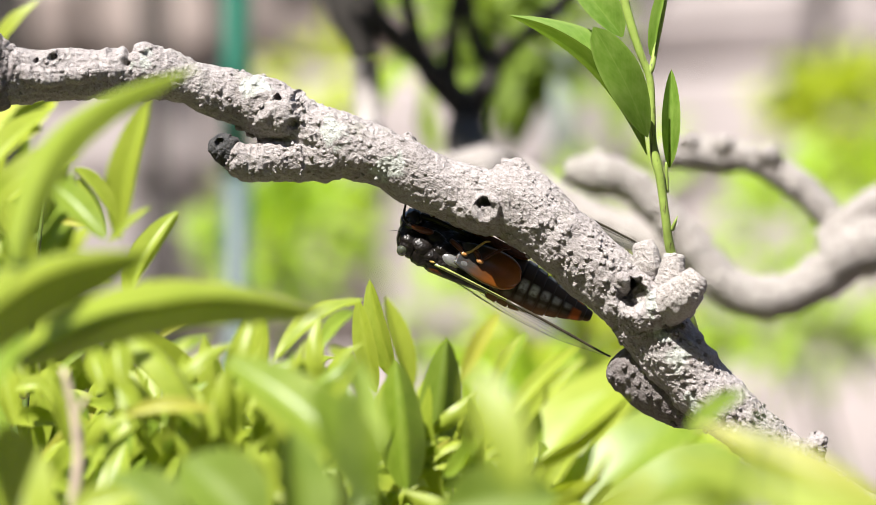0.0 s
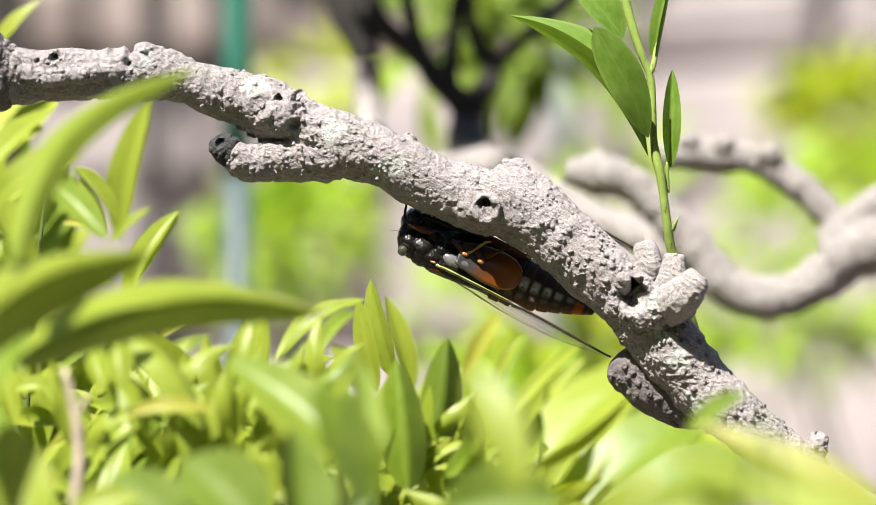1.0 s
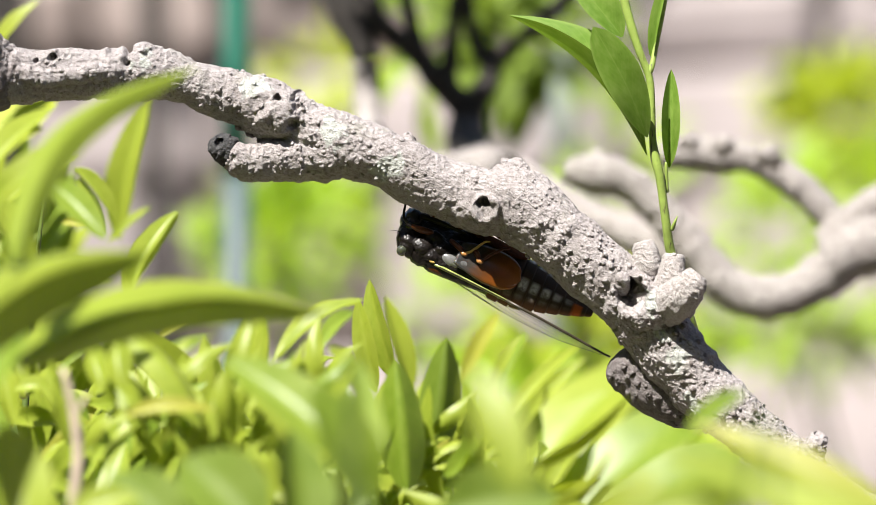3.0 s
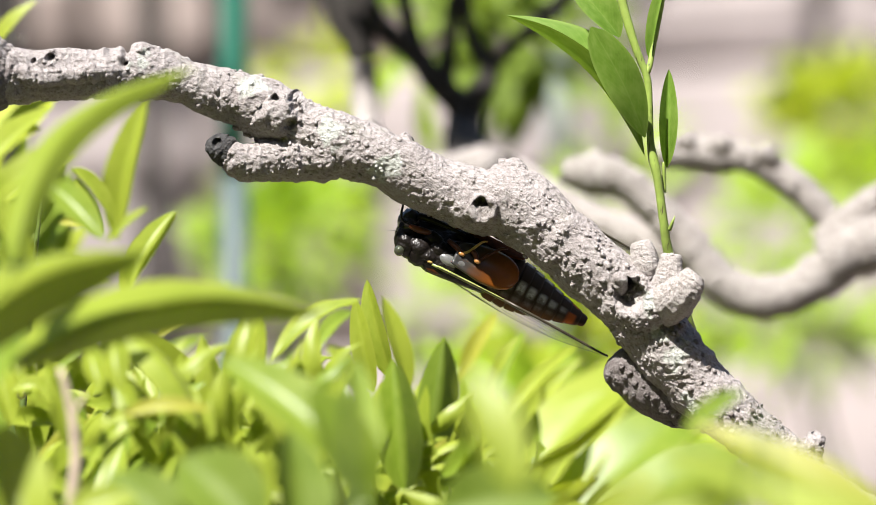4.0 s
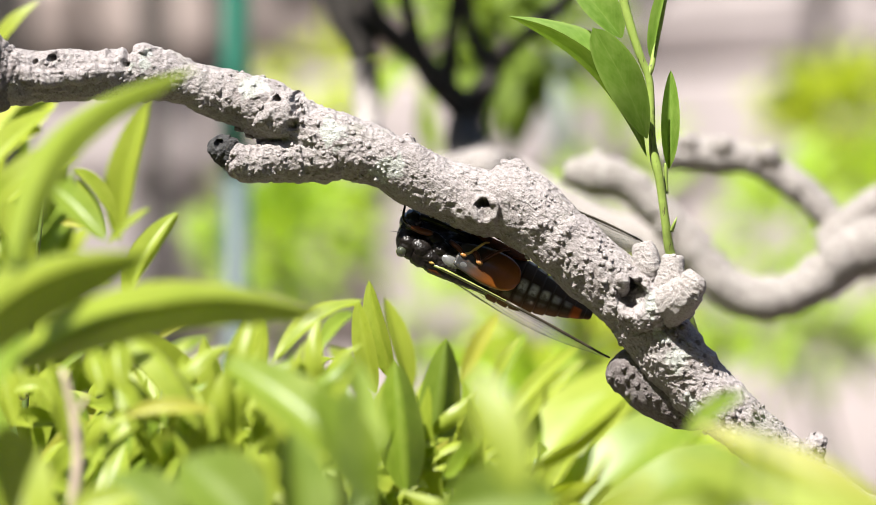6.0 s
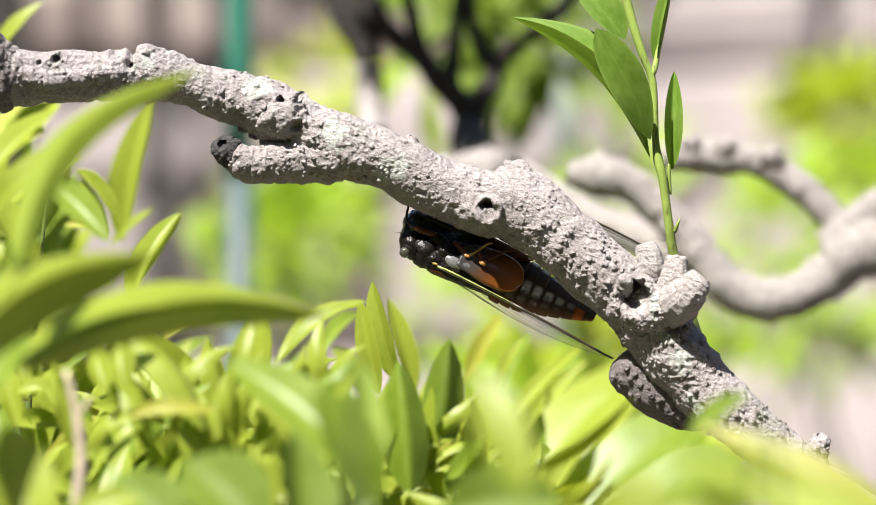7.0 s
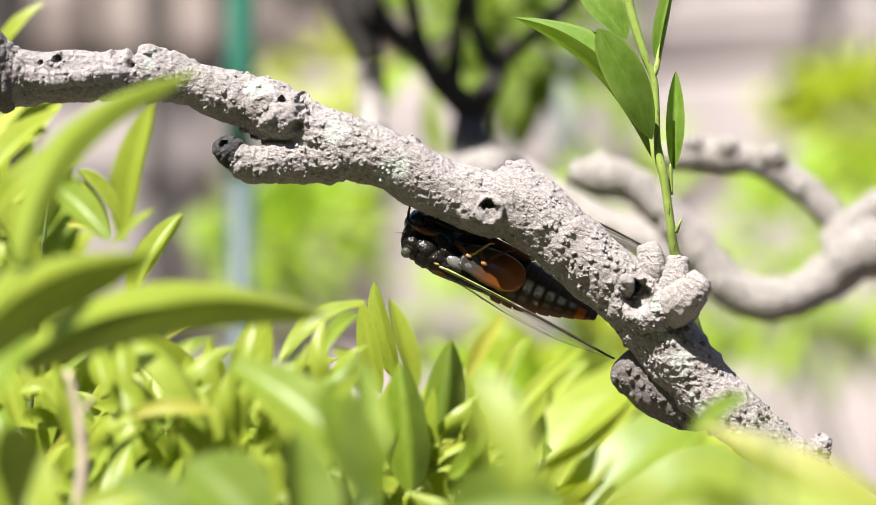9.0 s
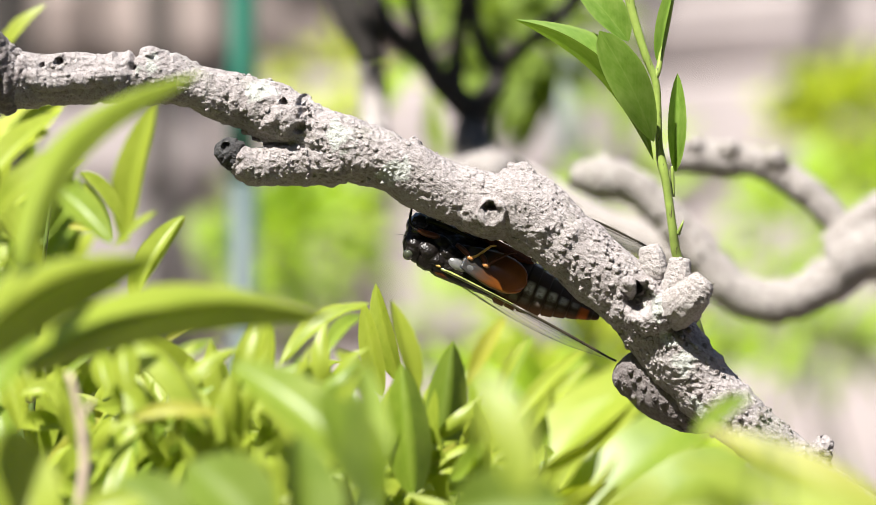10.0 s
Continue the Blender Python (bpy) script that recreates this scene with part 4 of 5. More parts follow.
                ([(4.0, 2.6, 5.6, 0.6), (6.0, 4.8, 6.6, 0.7), (7.2, 6.2, 6.0, 0.5)], brown, (7.3, 6.3, 6.0), [(7.4, 6.2, 6.0, 0.42), (8.2, 5.2, 6.5, 0.34), (9.2, 3.8, 7.4, 0.4), (11.4, 1.6, 9.0, 0.32), (13.0, 1.0, 9.4, 0.18)], brown)):
            leg = part("leg", mm_tube([(p[0], p[1] * s, p[2], p[3]) for p in points]), mat, cicada, "brown segmented leg")
            part("knee", chitin(mm_ball((knee[0], knee[1] * s, knee[2]), (0.95, 0.65, 0.6)), 6, 0.00008), orange if shin_mat is not black else black, leg)
            part("shin", mm_tube([(p[0], p[1] * s, p[2], p[3]) for p in shin]), shin_mat, leg)
    # wings: hind edges lie over the back
    near = build_wing("forewing", cicada, film, vein, dusk, False)
    far_wing = build_wing("forewing", cicada, thin, vein, dusk, True)

    def wing_frame(root, tip, span):
        x = (Vector(tip) - Vector(root)).normalized()
        y = Vector(span)
        y = (y - x * y.dot(x)).normalized()
        return Matrix.Translation(Vector(root) * MM) @ Matrix((x, y, x.cross(y))).transposed().to_4x4()

    near_rest = wing_frame((-4.0, -8.2, 0.6), (45.6, -11.0, -0.5), (0, 0.625, -0.78))
    far_rest = wing_frame((-5.8, 20.1, 8.6), (44.4, 26.9, 7.3), (0.1, 0.80, 0.35))
    near.matrix_basis, far_wing.matrix_basis = near_rest, far_rest
    return abdomen, near, near_rest, far_wing, far_rest


def motions():
    # the abdomen pumps as the cicada sings; the wings follow a little
    beats = [(0, 0.0), (0.1, -4.5), (0.2, -1.3), (0.3, 1.0), (0.4, -1.3), (0.5, 3.7), (0.6, 1.0), (0.7, -4.1), (0.8, 1.3), (0.9, -3.2),
            (1, -5.1), (1.1, -4.6), (1.2, -3.8), (1.3, -4.2), (1.4, -6.1), (1.5, -5.6), (1.6, -6.0), (1.7, -5.1), (1.8, -5.0), (1.9, -4.0),
            (2, -5.3), (2.1, -4.0), (2.2, -4.0), (2.3, -4.0), (2.4, -4.1), (2.5, -4.5), (2.6, -3.6), (2.7, -2.3), (2.95, -3.6), (3.2, -1.8),
            (3.45, 0.0), (3.6, -1.8), (3.8, 2.3), (3.9, 1.8), (4, 4.1), (4.1, 2.9), (4.2, 7.2), (4.3, 1.6), (4.4, 7.7), (4.5, 0.2),
            (4.6, 0.8), (4.7, -2.3), (4.8, -3.5), (4.9, -1.6), (5, -1.5), (5.1, 2.6), (5.2, -1.1), (5.3, 8.4), (5.4, 0.7), (5.5, 5.7),
            (5.6, 1.1), (5.7, -2.1), (5.9, -3.6), (6.15, -0.1), (6.4, -2.9), (6.6, -0.3), (6.8, -1.3), (6.9, -0.0), (7, -1.4), (7.1, 6.2),
            (7.2, -0.8), (7.3, 6.8), (7.4, -2.8), (7.5, -4.3), (7.6, -3.7), (7.7, -2.2), (7.8, 0.7), (7.9, 0.8), (8, 6.8), (8.1, 0.9),
            (8.2, 5.0), (8.3, -0.4), (8.4, -4.1), (8.5, -5.0), (8.6, -5.0), (8.7, -3.7), (8.8, -1.9), (8.9, -3.3), (9, -2.4), (9.2, -2.3),
            (9.4, -4.0), (9.5, -2.5), (9.6, -4.3), (9.8, -1.5), (10, -4.2)]
    walk(abdomen, [(t, pose(0.012, 0, 0, 0, d + 1.0, 0)) for t, d in beats])
    walk(near_wing, [(t, near_rest @ pose(0, 0, 0, 0, 0, -0.3 - 0.14 * d)) for t, d in beats])
    # the far wing slowly closes and opens again
    lift = [(0, -4.4), (0.5, -1.6), (1.0, -6.6), (1.5, -7.6), (2.0, -9.4), (2.5, -11.0), (3.2, -10.0), (4.0, -6.8), (4.5, -4.8), (5.0, -4.0),
            (5.5, -2.2), (6.2, -3.0), (7.0, -4.2), (7.5, -2.0), (8.0, -4.2), (9.0, -4.4), (9.5, -3.6), (10.0, -3.6)]
    walk(far_wing, [(t, far_rest @ pose(0, 0, 0, 0, 0, d + 3.0)) for t, d in lift])




# ---- the shrub below the branch ----
KINDS = {}


def stock(kind, material):
    """A handful of leaf meshes of one material, made once and shared."""
    if kind not in KINDS:
        KINDS[kind] = []
        for i in range(6):
            me = leaf_mesh(1.0, (0.20, 0.23, 0.27, 0.21, 0.25, 0.30)[i], (18, -30, 35, -22, 38, -36)[i],
                           (0.05, 0.15, 0.3, 0.22, -0.1, 0.1)[i], (0.04, 0.1, -0.04, 0.12, 0.06, 0.16)[i], 0.22, rows=12, cols=2, seed=i,
                           p=(0.66, 0.9, 0.75, 1.0, 0.7, 0.85)[i], q=(0.8, 1.1, 0.9, 1.25, 1.0, 0.8)[i], sway=(0.05, -0.07, 0.0, 0.08, -0.04, 0.03)[i])
            me.materials.append(material)
            me.shade_smooth()
            KINDS[kind].append(me)
    return KINDS[kind]


def scatter_leaf(rng, meshes, parent, place, way, face, length):
    ob = new("leaf", rng.choice(meshes))
    ob.parent = parent
    tip = Vector(place) + Vector(way).normalized() * length
    ob.matrix_basis = Matrix.Translation(-Vector(parent.location)) @ leaf_pose(place, tip, face, 1.0)
    return ob


def shrub(foot, top, label, stems, material=None):
    """An upright shrub: an Empty at its foot with stems that fan out; leaves are added to it."""
    bush = empty("shrub", foot, label=label, category="shrub", group="leafy shrubs under the branch")
    inv = Matrix.Translation(-Vector(foot))
    for points in stems:
        bm = bmesh.new()
        tube(bm, [(foot[0], foot[1], foot[2], 0.006), (foot[0] * 0.5 + points[0][0] * 0.5, foot[1] * 0.5 + points[0][1] * 0.5, points[0][2] * 0.55, 0.0048), *points], sides=8, uneven=0.1)
        part("stem", bm, material or STEM_DEEP, bush).matrix_basis = inv
    return bush


def build_shrubs():
    rng = random.Random(21)
    CAMWARD = (0, -1, 0.4)
    near = shrub((-0.03, -0.36, 0), 1.25, "tall shrub with long pale green leaves in front of the branch",
                 [[(-0.088099, -0.42, 1.2347, 0.000907), (-0.09679, -0.34, 1.2515, 0.000758), (-0.096257, -0.32, 1.2749, 0.000551), (-0.089298, -0.31, 1.2947, 0.000444), (-0.085344, -0.3, 1.2974, 0.000336)],
                  [(-0.015766, -0.47, 1.2377, 0.000865), (-0.013843, -0.47, 1.2492, 0.000673), (-0.013007, -0.46, 1.2585, 0.000485)],
                  [(0.047678, -0.51, 1.2309, 0.000832), (0.058766, -0.51, 1.2438, 0.000647), (0.071702, -0.51, 1.2558, 0.000462)]])
    for base, tip, width, face, mat, arch, fold, *sway in (
            ((-0.085344, -0.3, 1.2974), (-0.050803, -0.24, 1.339), 0.00812, (-0.1, -1.0, 0.25), LEAF_MID, 0.05, -26, 0.12),
            ((-0.096257, -0.32, 1.2793), (-0.058527, -0.28, 1.3002), 0.01372, (-0.1, -1.0, 0.15), LEAF_YOUNG, 0.05, -32, 0.10),
            ((-0.085152, -0.29, 1.2771), (-0.023217, -0.25, 1.2874), 0.0112, (0.0, -1.0, 0.05), LEAF_YOUNG, 0.04, -36, 0.10),
            ((-0.087263, -0.26, 1.2829), (-0.094364, -0.273, 1.2693), 0.0133, (-0.3, -1, 0.4), LEAF_DEEP, 0.05, 20),
            ((-0.014131, -0.279, 1.2535), (-0.04502, -0.26, 1.2782), 0.0126, (0.2, -0.9, 0.6), LEAF_DEEP, 0.06, 20),
            ((-0.013842, -0.304, 1.25), (-0.025004, -0.304, 1.2734), 0.01232, (0.4, -1, 0.4), LEAF_DEEP, 0.05, 18),
            ((-0.016249, -0.291, 1.2461), (-0.016572, -0.267, 1.2784), 0.00798, (0.5, -1, 0.2), LEAF_DEEP, 0.05, 18),
            ((0.016638, -0.279, 1.2512), (0.0070199, -0.267, 1.2761), 0.01064, (0.1, -0.9, 0.6), LEAF_YOUNG, 0.05, 15),
            ((0.00067704, -0.291, 1.2472), (0.024373, -0.291, 1.2506), 0.01484, (0, -1, 0.5), LEAF_DARK, 0.05, 15),
            ((0.093206, -0.36, 1.2428), (0.049153, -0.34, 1.2669), 0.00868, (0.1, -0.8, 0.8), LEAF_YELLOW, 0.05, 18),
            ((0.088766, -0.29, 1.2392), (0.044496, -0.29, 1.259), 0.01232, (0.1, -0.9, 0.7), LEAF_MID, 0.06, 15),
            ((0.095073, -0.31, 1.2419), (0.061152, -0.3, 1.2534), 0.00924, (0.0, -0.9, 0.6), LEAF_YOUNG, 0.05, 15),
            ((0.049952, -0.3, 1.2627), (0.063255, -0.27, 1.2715), 0.00504, (-0.2, -1, 0.5), LEAF_DEEP, 0.05, 15),
            ((-0.08305, -0.304, 1.2388), (-0.087338, -0.291, 1.2652), 0.01484, (0.1, -1, 0.4), LEAF_YOUNG, 0.05, 18),
            ((-0.050679, -0.304, 1.2411), (-0.065899, -0.291, 1.2551), 0.01358, (0.5, -0.8, -0.2), LEAF_DARK, 0.05, 18),
            ((-0.035051, -0.304, 1.2433), (-0.051229, -0.291, 1.2585), 0.01624, (0.5, -0.8, -0.25), LEAF_DARK, 0.05, 18),
            ((-0.029469, -0.304, 1.2411), (-0.02979, -0.291, 1.2641), 0.01484, (0.5, -0.8, -0.2), LEAF_DARK, 0.05, 18),
            ((-0.067825, -0.2, 1.2644), (-0.048412, -0.2, 1.2657), 0.00476, (0.0, -0.8, 0.8), LEAF_YELLOW, 0.08, 20),
            ((0.030313, -0.279, 1.2421), (0.045128, -0.279, 1.2546), 0.00798, (0, -1, 0.6), LEAF_YOUNG, 0.06, 15),
            ((0.033401, -0.291, 1.2427), (0.063867, -0.291, 1.2494), 0.01078, (0, -1, 0.7), LEAF_MID, 0.06, 15),
            ((-0.07412, -0.304, 1.2466), (-0.059609, -0.304, 1.2511), 0.00812, (0, -1, 0.8), LEAF_YOUNG, 0.06, 15)):
        if base[0] > 0 and mat in (LEAF_YOUNG, LEAF_MID):  # the outer shoot leans further out, over its own stem
            base, tip = [(p[0] * 0.85, 0.85 * (p[1] + 1.5) - 1.5, 1.3 + (p[2] - 1.3) * 0.85) for p in (base, tip)]
            width *= 0.85
        leaf_between(base, tip, width, face, mat, near, arch, fold, 0.05, rng.randint(0, 99), sway=sway[0] if sway else 0.0)
    mid = shrub((-0.05, -0.06, 0), 1.25, "dense shrub with narrow bright green leaves below the branch",
                [[(-0.074458, -0.06, 1.1995, 0.00121), (-0.07177, -0.06, 1.2331, 0.000941), (-0.066855, -0.05, 1.2664, 0.000541), (-0.072766, -0.04, 1.2907, 0.000409)],
                 [(-0.030733, -0.03, 1.1974, 0.00123), (-0.026617, -0.03, 1.2385, 0.00096), (-0.017013, -0.03, 1.2715, 0.000549)],
                 [(-0.003248, -0.05, 1.1988, 0.00122), (-0.0039247, -0.05, 1.2258, 0.000947), (-0.0046013, -0.05, 1.2488, 0.000541)],
                 [(0.013888, 0.05, 1.1918, 0.0013), (0.021121, 0.05, 1.2207, 0.00101), (0.025461, 0.05, 1.2468, 0.000579)],
                 [(-0.10696, 0, 1.2093, 0.00126), (-0.10416, 0, 1.2513, 0.00098), (-0.09996, 0, 1.3031, 0.00056), (-0.09716, 0, 1.3213, 0.00042)]])
    for base, tip, width, face, mat, arch, fold in (
            ((-0.090281, 0.2, 1.3035), (-0.081872, 0.2, 1.3444), 0.01008, (-0.5, -0.9, 0.3), LEAF_YOUNG, 0.05, 24),
            ((-0.068149, -0.17, 1.2916), (-0.058031, -0.16, 1.3093), 0.00532, (-0.5, -0.8, 0.3), LEAF_YOUNG, 0.08, 24),
            ((-0.097552, -0.2, 1.3087), (-0.078139, -0.2, 1.3231), 0.00728, (-0.3, -0.7, 0.7), LEAF_YOUNG, 0.1, 20),
            ((-0.12459, 0.12, 1.3184), (-0.1047, 0.14, 1.3401), 0.00868, (-0.3, -0.7, 0.7), LEAF_YOUNG, 0.05, 20),
            ((-0.12293, 0.18, 1.3317), (-0.10725, 0.18, 1.3433), 0.0063, (-0.3, -0.7, 0.7), LEAF_YOUNG, 0.05, 20),
            ((-0.12532, 0.17, 1.3517), (-0.11098, 0.17, 1.3705), 0.00602, (-0.6, -0.7, 0.5), LEAF_YOUNG, 0.08, 20),
            ((-0.086796, -0.16, 1.3153), (-0.073735, -0.17, 1.3027), 0.00728, (0.2, -0.9, 0.4), LEAF_DEEP, 0.05, 20),
            ((-0.098274, 0.11, 1.3228), (-0.086253, 0.11, 1.3078), 0.00574, (0.4, -0.7, 0.7), LEAF_YOUNG, 0.05, 25),
            ((-0.089873, -0.17, 1.2965), (-0.10104, -0.17, 1.3151), 0.0063, (0.3, -0.9, 0.4), LEAF_YOUNG, 0.05, 20),
            ((-0.093593, 0.12, 1.3086), (-0.10191, 0.12, 1.3079), 0.00322, CAMWARD, LEAF_YELLOW, 0.05, 20),
            ((-0.095269, 0.11, 1.2778), (-0.1118, 0.11, 1.2838), 0.00868, CAMWARD, LEAF_DEEP, 0.05, 15),
            ((-0.054684, -0.15, 1.2625), (-0.068149, -0.17, 1.2829), 0.00826, (0.3, -0.8, 0.6), LEAF_YOUNG, 0.10, 24),
            ((-0.048989, 0.12, 1.2625), (-0.047779, 0.12, 1.2859), 0.00868, (-0.3, -0.9, 0.3), LEAF_YOUNG, 0.06, 22),
            ((-0.018144, -0.15, 1.2883), (-0.036837, -0.18, 1.2756), 0.00504, (-0.3, -0.7, 0.8), LEAF_YOUNG, 0.14, 20),
            ((-0.022042, 0.14, 1.2835), (-0.033869, 0.12, 1.2716), 0.00504, (-0.2, -0.9, 0.6), LEAF_DEEP, 0.12, 18),
            ((-0.0104, -0.03, 1.2690), (-0.0168, -0.03, 1.2935), 0.0066, (-0.5, -0.6, 0.6), LEAF_YOUNG, 0.06, 18),
            ((-0.0073631, 0.11, 1.2627), (-0.014125, 0.11, 1.2883), 0.0063, (0.4, -0.9, 0.2), LEAF_YOUNG, 0.04, 18),
            ((-0.0150, -0.04, 1.2660), (-0.0196, -0.04, 1.2890), 0.0056, (-0.3, -0.7, 0.6), LEAF_YOUNG, 0.05, 18),
            ((-0.0065016, -0.21, 1.2485), (-0.0092213, -0.2, 1.2772), 0.00966, (0.0, -1, 0.15), LEAF_DEEP, 0.05, -32),
            ((-0.0011172, -0.17, 1.2531), (0.0019861, -0.17, 1.281), 0.00924, (0.0, -1, 0.15), LEAF_DARK, 0.05, -32),
            ((0.0072987, 0.2, 1.2638), (0.017612, 0.2, 1.2832), 0.00546, (-0.3, -0.9, 0.4), LEAF_YELLOW, 0.06, 20),
            ((0.013565, 0.19, 1.2577), (0.025395, 0.19, 1.2767), 0.00462, (-0.3, -0.9, 0.4), LEAF_YOUNG, 0.06, 20),
            ((0.021452, 0.19, 1.2483), (0.041957, 0.19, 1.2703), 0.00504, (-0.3, -0.9, 0.5), LEAF_YOUNG, 0.08, 20),
            ((0.018603, -0.18, 1.2522), (0.04295, -0.17, 1.2686), 0.00434, (-0.3, -0.5, -0.6), LEAF_LIME, 0.05, 24),
            ((0.024013, -0.22, 1.2459), (0.037444, -0.21, 1.2575), 0.00462, (-0.3, -0.5, -0.6), LEAF_LIME, 0.05, 24),
            ((-0.06877, -0.17, 1.2444), (-0.069391, -0.17, 1.2717), 0.00952, (0.3, -1, -0.2), LEAF_DARK, 0.05, 25),
            ((-0.069492, 0.14, 1.259), (-0.075615, 0.14, 1.2758), 0.0063, CAMWARD, LEAF_DEEP, 0.05, 25),
            ((-0.014125, 0.11, 1.2402), (-0.024644, 0.11, 1.2492), 0.00504, (0.2, -0.6, 0.9), LEAF_YOUNG, 0.08, 20),
            ((-0.10879, 0.11, 1.2522), (-0.10278, 0.11, 1.2687), 0.00756, CAMWARD, LEAF_YOUNG, 0.08, 22),
            ((-0.045185, -0.17, 1.2494), (-0.051391, -0.17, 1.2754), 0.00532, (0.6, -0.9, 0.2), LEAF_YOUNG, 0.08, 22),
            ((0.012768, 0.3, 1.2147), (0.074017, 0.34, 1.2729), 0.0294, (-0.25, -0.6, 0.75), LEAF_YOUNG, 0.05, 8),
            ((0.037335, 0.27, 1.2111), (0.083328, 0.3, 1.26), 0.0266, (-0.2, -0.6, 0.75), LEAF_DEEP, 0.05, 8),
            ((0.01559, 0.24, 1.2143), (0.050266, 0.26, 1.2593), 0.021, (-0.25, -0.6, 0.7), LEAF_YOUNG, 0.06, 12),
            ((0.043792, 0.2, 1.2115), (0.090059, 0.22, 1.2457), 0.0266, (-0.2, -0.6, 0.75), LEAF_DEEP, 0.04, 8),
            ((-0.0700, -0.17, 1.2830), (-0.0520, -0.18, 1.2610), 0.0105, (0.5, -0.6, 0.8), LEAF_YOUNG, 0.14, -18),
            ((-0.0420, -0.17, 1.2690), (-0.0386, -0.17, 1.2868), 0.0064, (-0.45, -0.6, 0.75), LEAF_YOUNG, 0.05, 18),
            ((-0.0165, -0.17, 1.2895), (-0.0352, -0.18, 1.2765), 0.0046, (-0.3, -0.6, 0.8), LEAF_YOUNG, 0.12, 18),
            ((-0.024043, -0.1, 1.2754), (-0.030783, -0.12, 1.2681), 0.00364, (-0.3, -0.6, 0.8), LEAF_YOUNG, 0.16, 18),
            ((-0.018547, -0.12, 1.2474), (-0.015327, -0.12, 1.2681), 0.0042, (0.3, -0.8, 0.5), LEAF_YOUNG, 0.05, 20),
            ((-0.03056, -0.13, 1.2632), (-0.012019, -0.13, 1.251), 0.00504, (0.2, -0.7, 0.7), LEAF_YOUNG, 0.08, -20),
            ((-0.069912, -0.16, 1.2902), (-0.057781, -0.16, 1.309), 0.007, (-0.5, -0.8, 0.4), LEAF_YOUNG, 0.06, 18),
            ((-0.088099, -0.12, 1.2681), (-0.097759, -0.12, 1.2681), 0.00504, (0.0, -0.7, 0.7), LEAF_YOUNG, 0.12, 20),
            ((-0.091297, -0.13, 1.2696), (-0.084264, -0.13, 1.2555), 0.0042, (0.2, -0.7, 0.7), LEAF_YOUNG, 0.1, 20),
            ((0.017972, 0.16, 1.2523), (0.040141, 0.18, 1.2744), 0.00476, (-0.3, -0.9, 0.5), LEAF_YOUNG, 0.06, 20),
            ((0.016423, 0.16, 1.2585), (0.025245, 0.18, 1.2784), 0.00364, (-0.3, -0.9, 0.5), LEAF_DEEP, 0.06, 20),
            ((-0.13391, 0.2, 1.3209), (-0.10726, 0.2, 1.3451), 0.0154, (-0.3, -0.8, 0.6), LEAF_LIME, 0.05, 12),
            ((-0.1292, 0.18, 1.3301), (-0.11039, 0.18, 1.3348), 0.0084, (-0.1, -0.8, 0.6), LEAF_LIME, 0.05, 12),
            ((-0.12308, 0.12, 1.3079), (-0.097373, 0.12, 1.3268), 0.00784, (-0.3, -0.8, 0.6), LEAF_YOUNG, 0.05, 20),
            ((-0.0898, 0.11, 1.3050), (-0.0967, 0.11, 1.3205), 0.0058, (0.3, -0.8, 0.5), LEAF_YOUNG, 0.05, -20),
            ((-0.091805, 0.17, 1.3026), (-0.080115, 0.17, 1.3128), 0.00336, (-0.3, -0.8, 0.6), LEAF_YOUNG, 0.05, 20),
            ((-0.071333, -0.18, 1.283), (-0.069203, -0.19, 1.2697), 0.00616, (-0.2, -0.7, 0.7), LEAF_YOUNG, 0.12, -25),
            ((-0.078042, -0.16, 1.2802), (-0.074356, -0.17, 1.2692), 0.00518, (-0.3, -0.7, 0.7), LEAF_YOUNG, 0.12, -25),
            ((-0.076205, 0.12, 1.2761), (-0.061462, 0.13, 1.2846), 0.00392, (-0.2, -0.8, 0.6), LEAF_YELLOW, 0.08, 25),
            ((-0.093766, 0.11, 1.2387), (-0.09001, 0.11, 1.2545), 0.00798, (0.2, -0.9, 0.4), LEAF_LIME, 0.05, 18),
            ((-0.047925, -0.18, 1.2596), (-0.051621, -0.18, 1.2818), 0.00672, (0.4, -0.9, 0.4), LEAF_YOUNG, 0.08, -22),
            ((0.014515, 0.12, 1.2625), (0.022831, 0.12, 1.2776), 0.00364, (-0.5, -0.8, 0.5), LEAF_YOUNG, 0.06, 20),
            ((-0.028851, 0.18, 1.2627), (-0.040611, 0.18, 1.2627), 0.00616, (0, -0.8, 0.7), LEAF_DEEP, 0.06, 20),
            ((-0.021136, 0.19, 1.2609), (-0.0306, 0.19, 1.2735), 0.00672, (0.2, -0.8, 0.5), LEAF_YOUNG, 0.06, 20),
            ((-0.0030016, -0.16, 1.2477), (-0.0048776, -0.16, 1.2602), 0.00434, (0.2, -0.9, 0.4), LEAF_YOUNG, 0.06, 22),
            ((-0.010427, -0.17, 1.2494), (-0.019737, -0.17, 1.2574), 0.0056, (-0.1, -0.6, 0.9), LEAF_YOUNG, 0.08, 20),
            ((0.035482, 0.26, 1.2166), (0.045595, 0.27, 1.2491), 0.01176, (-0.3, -0.9, 0.5), LEAF_YOUNG, 0.08, 15)):
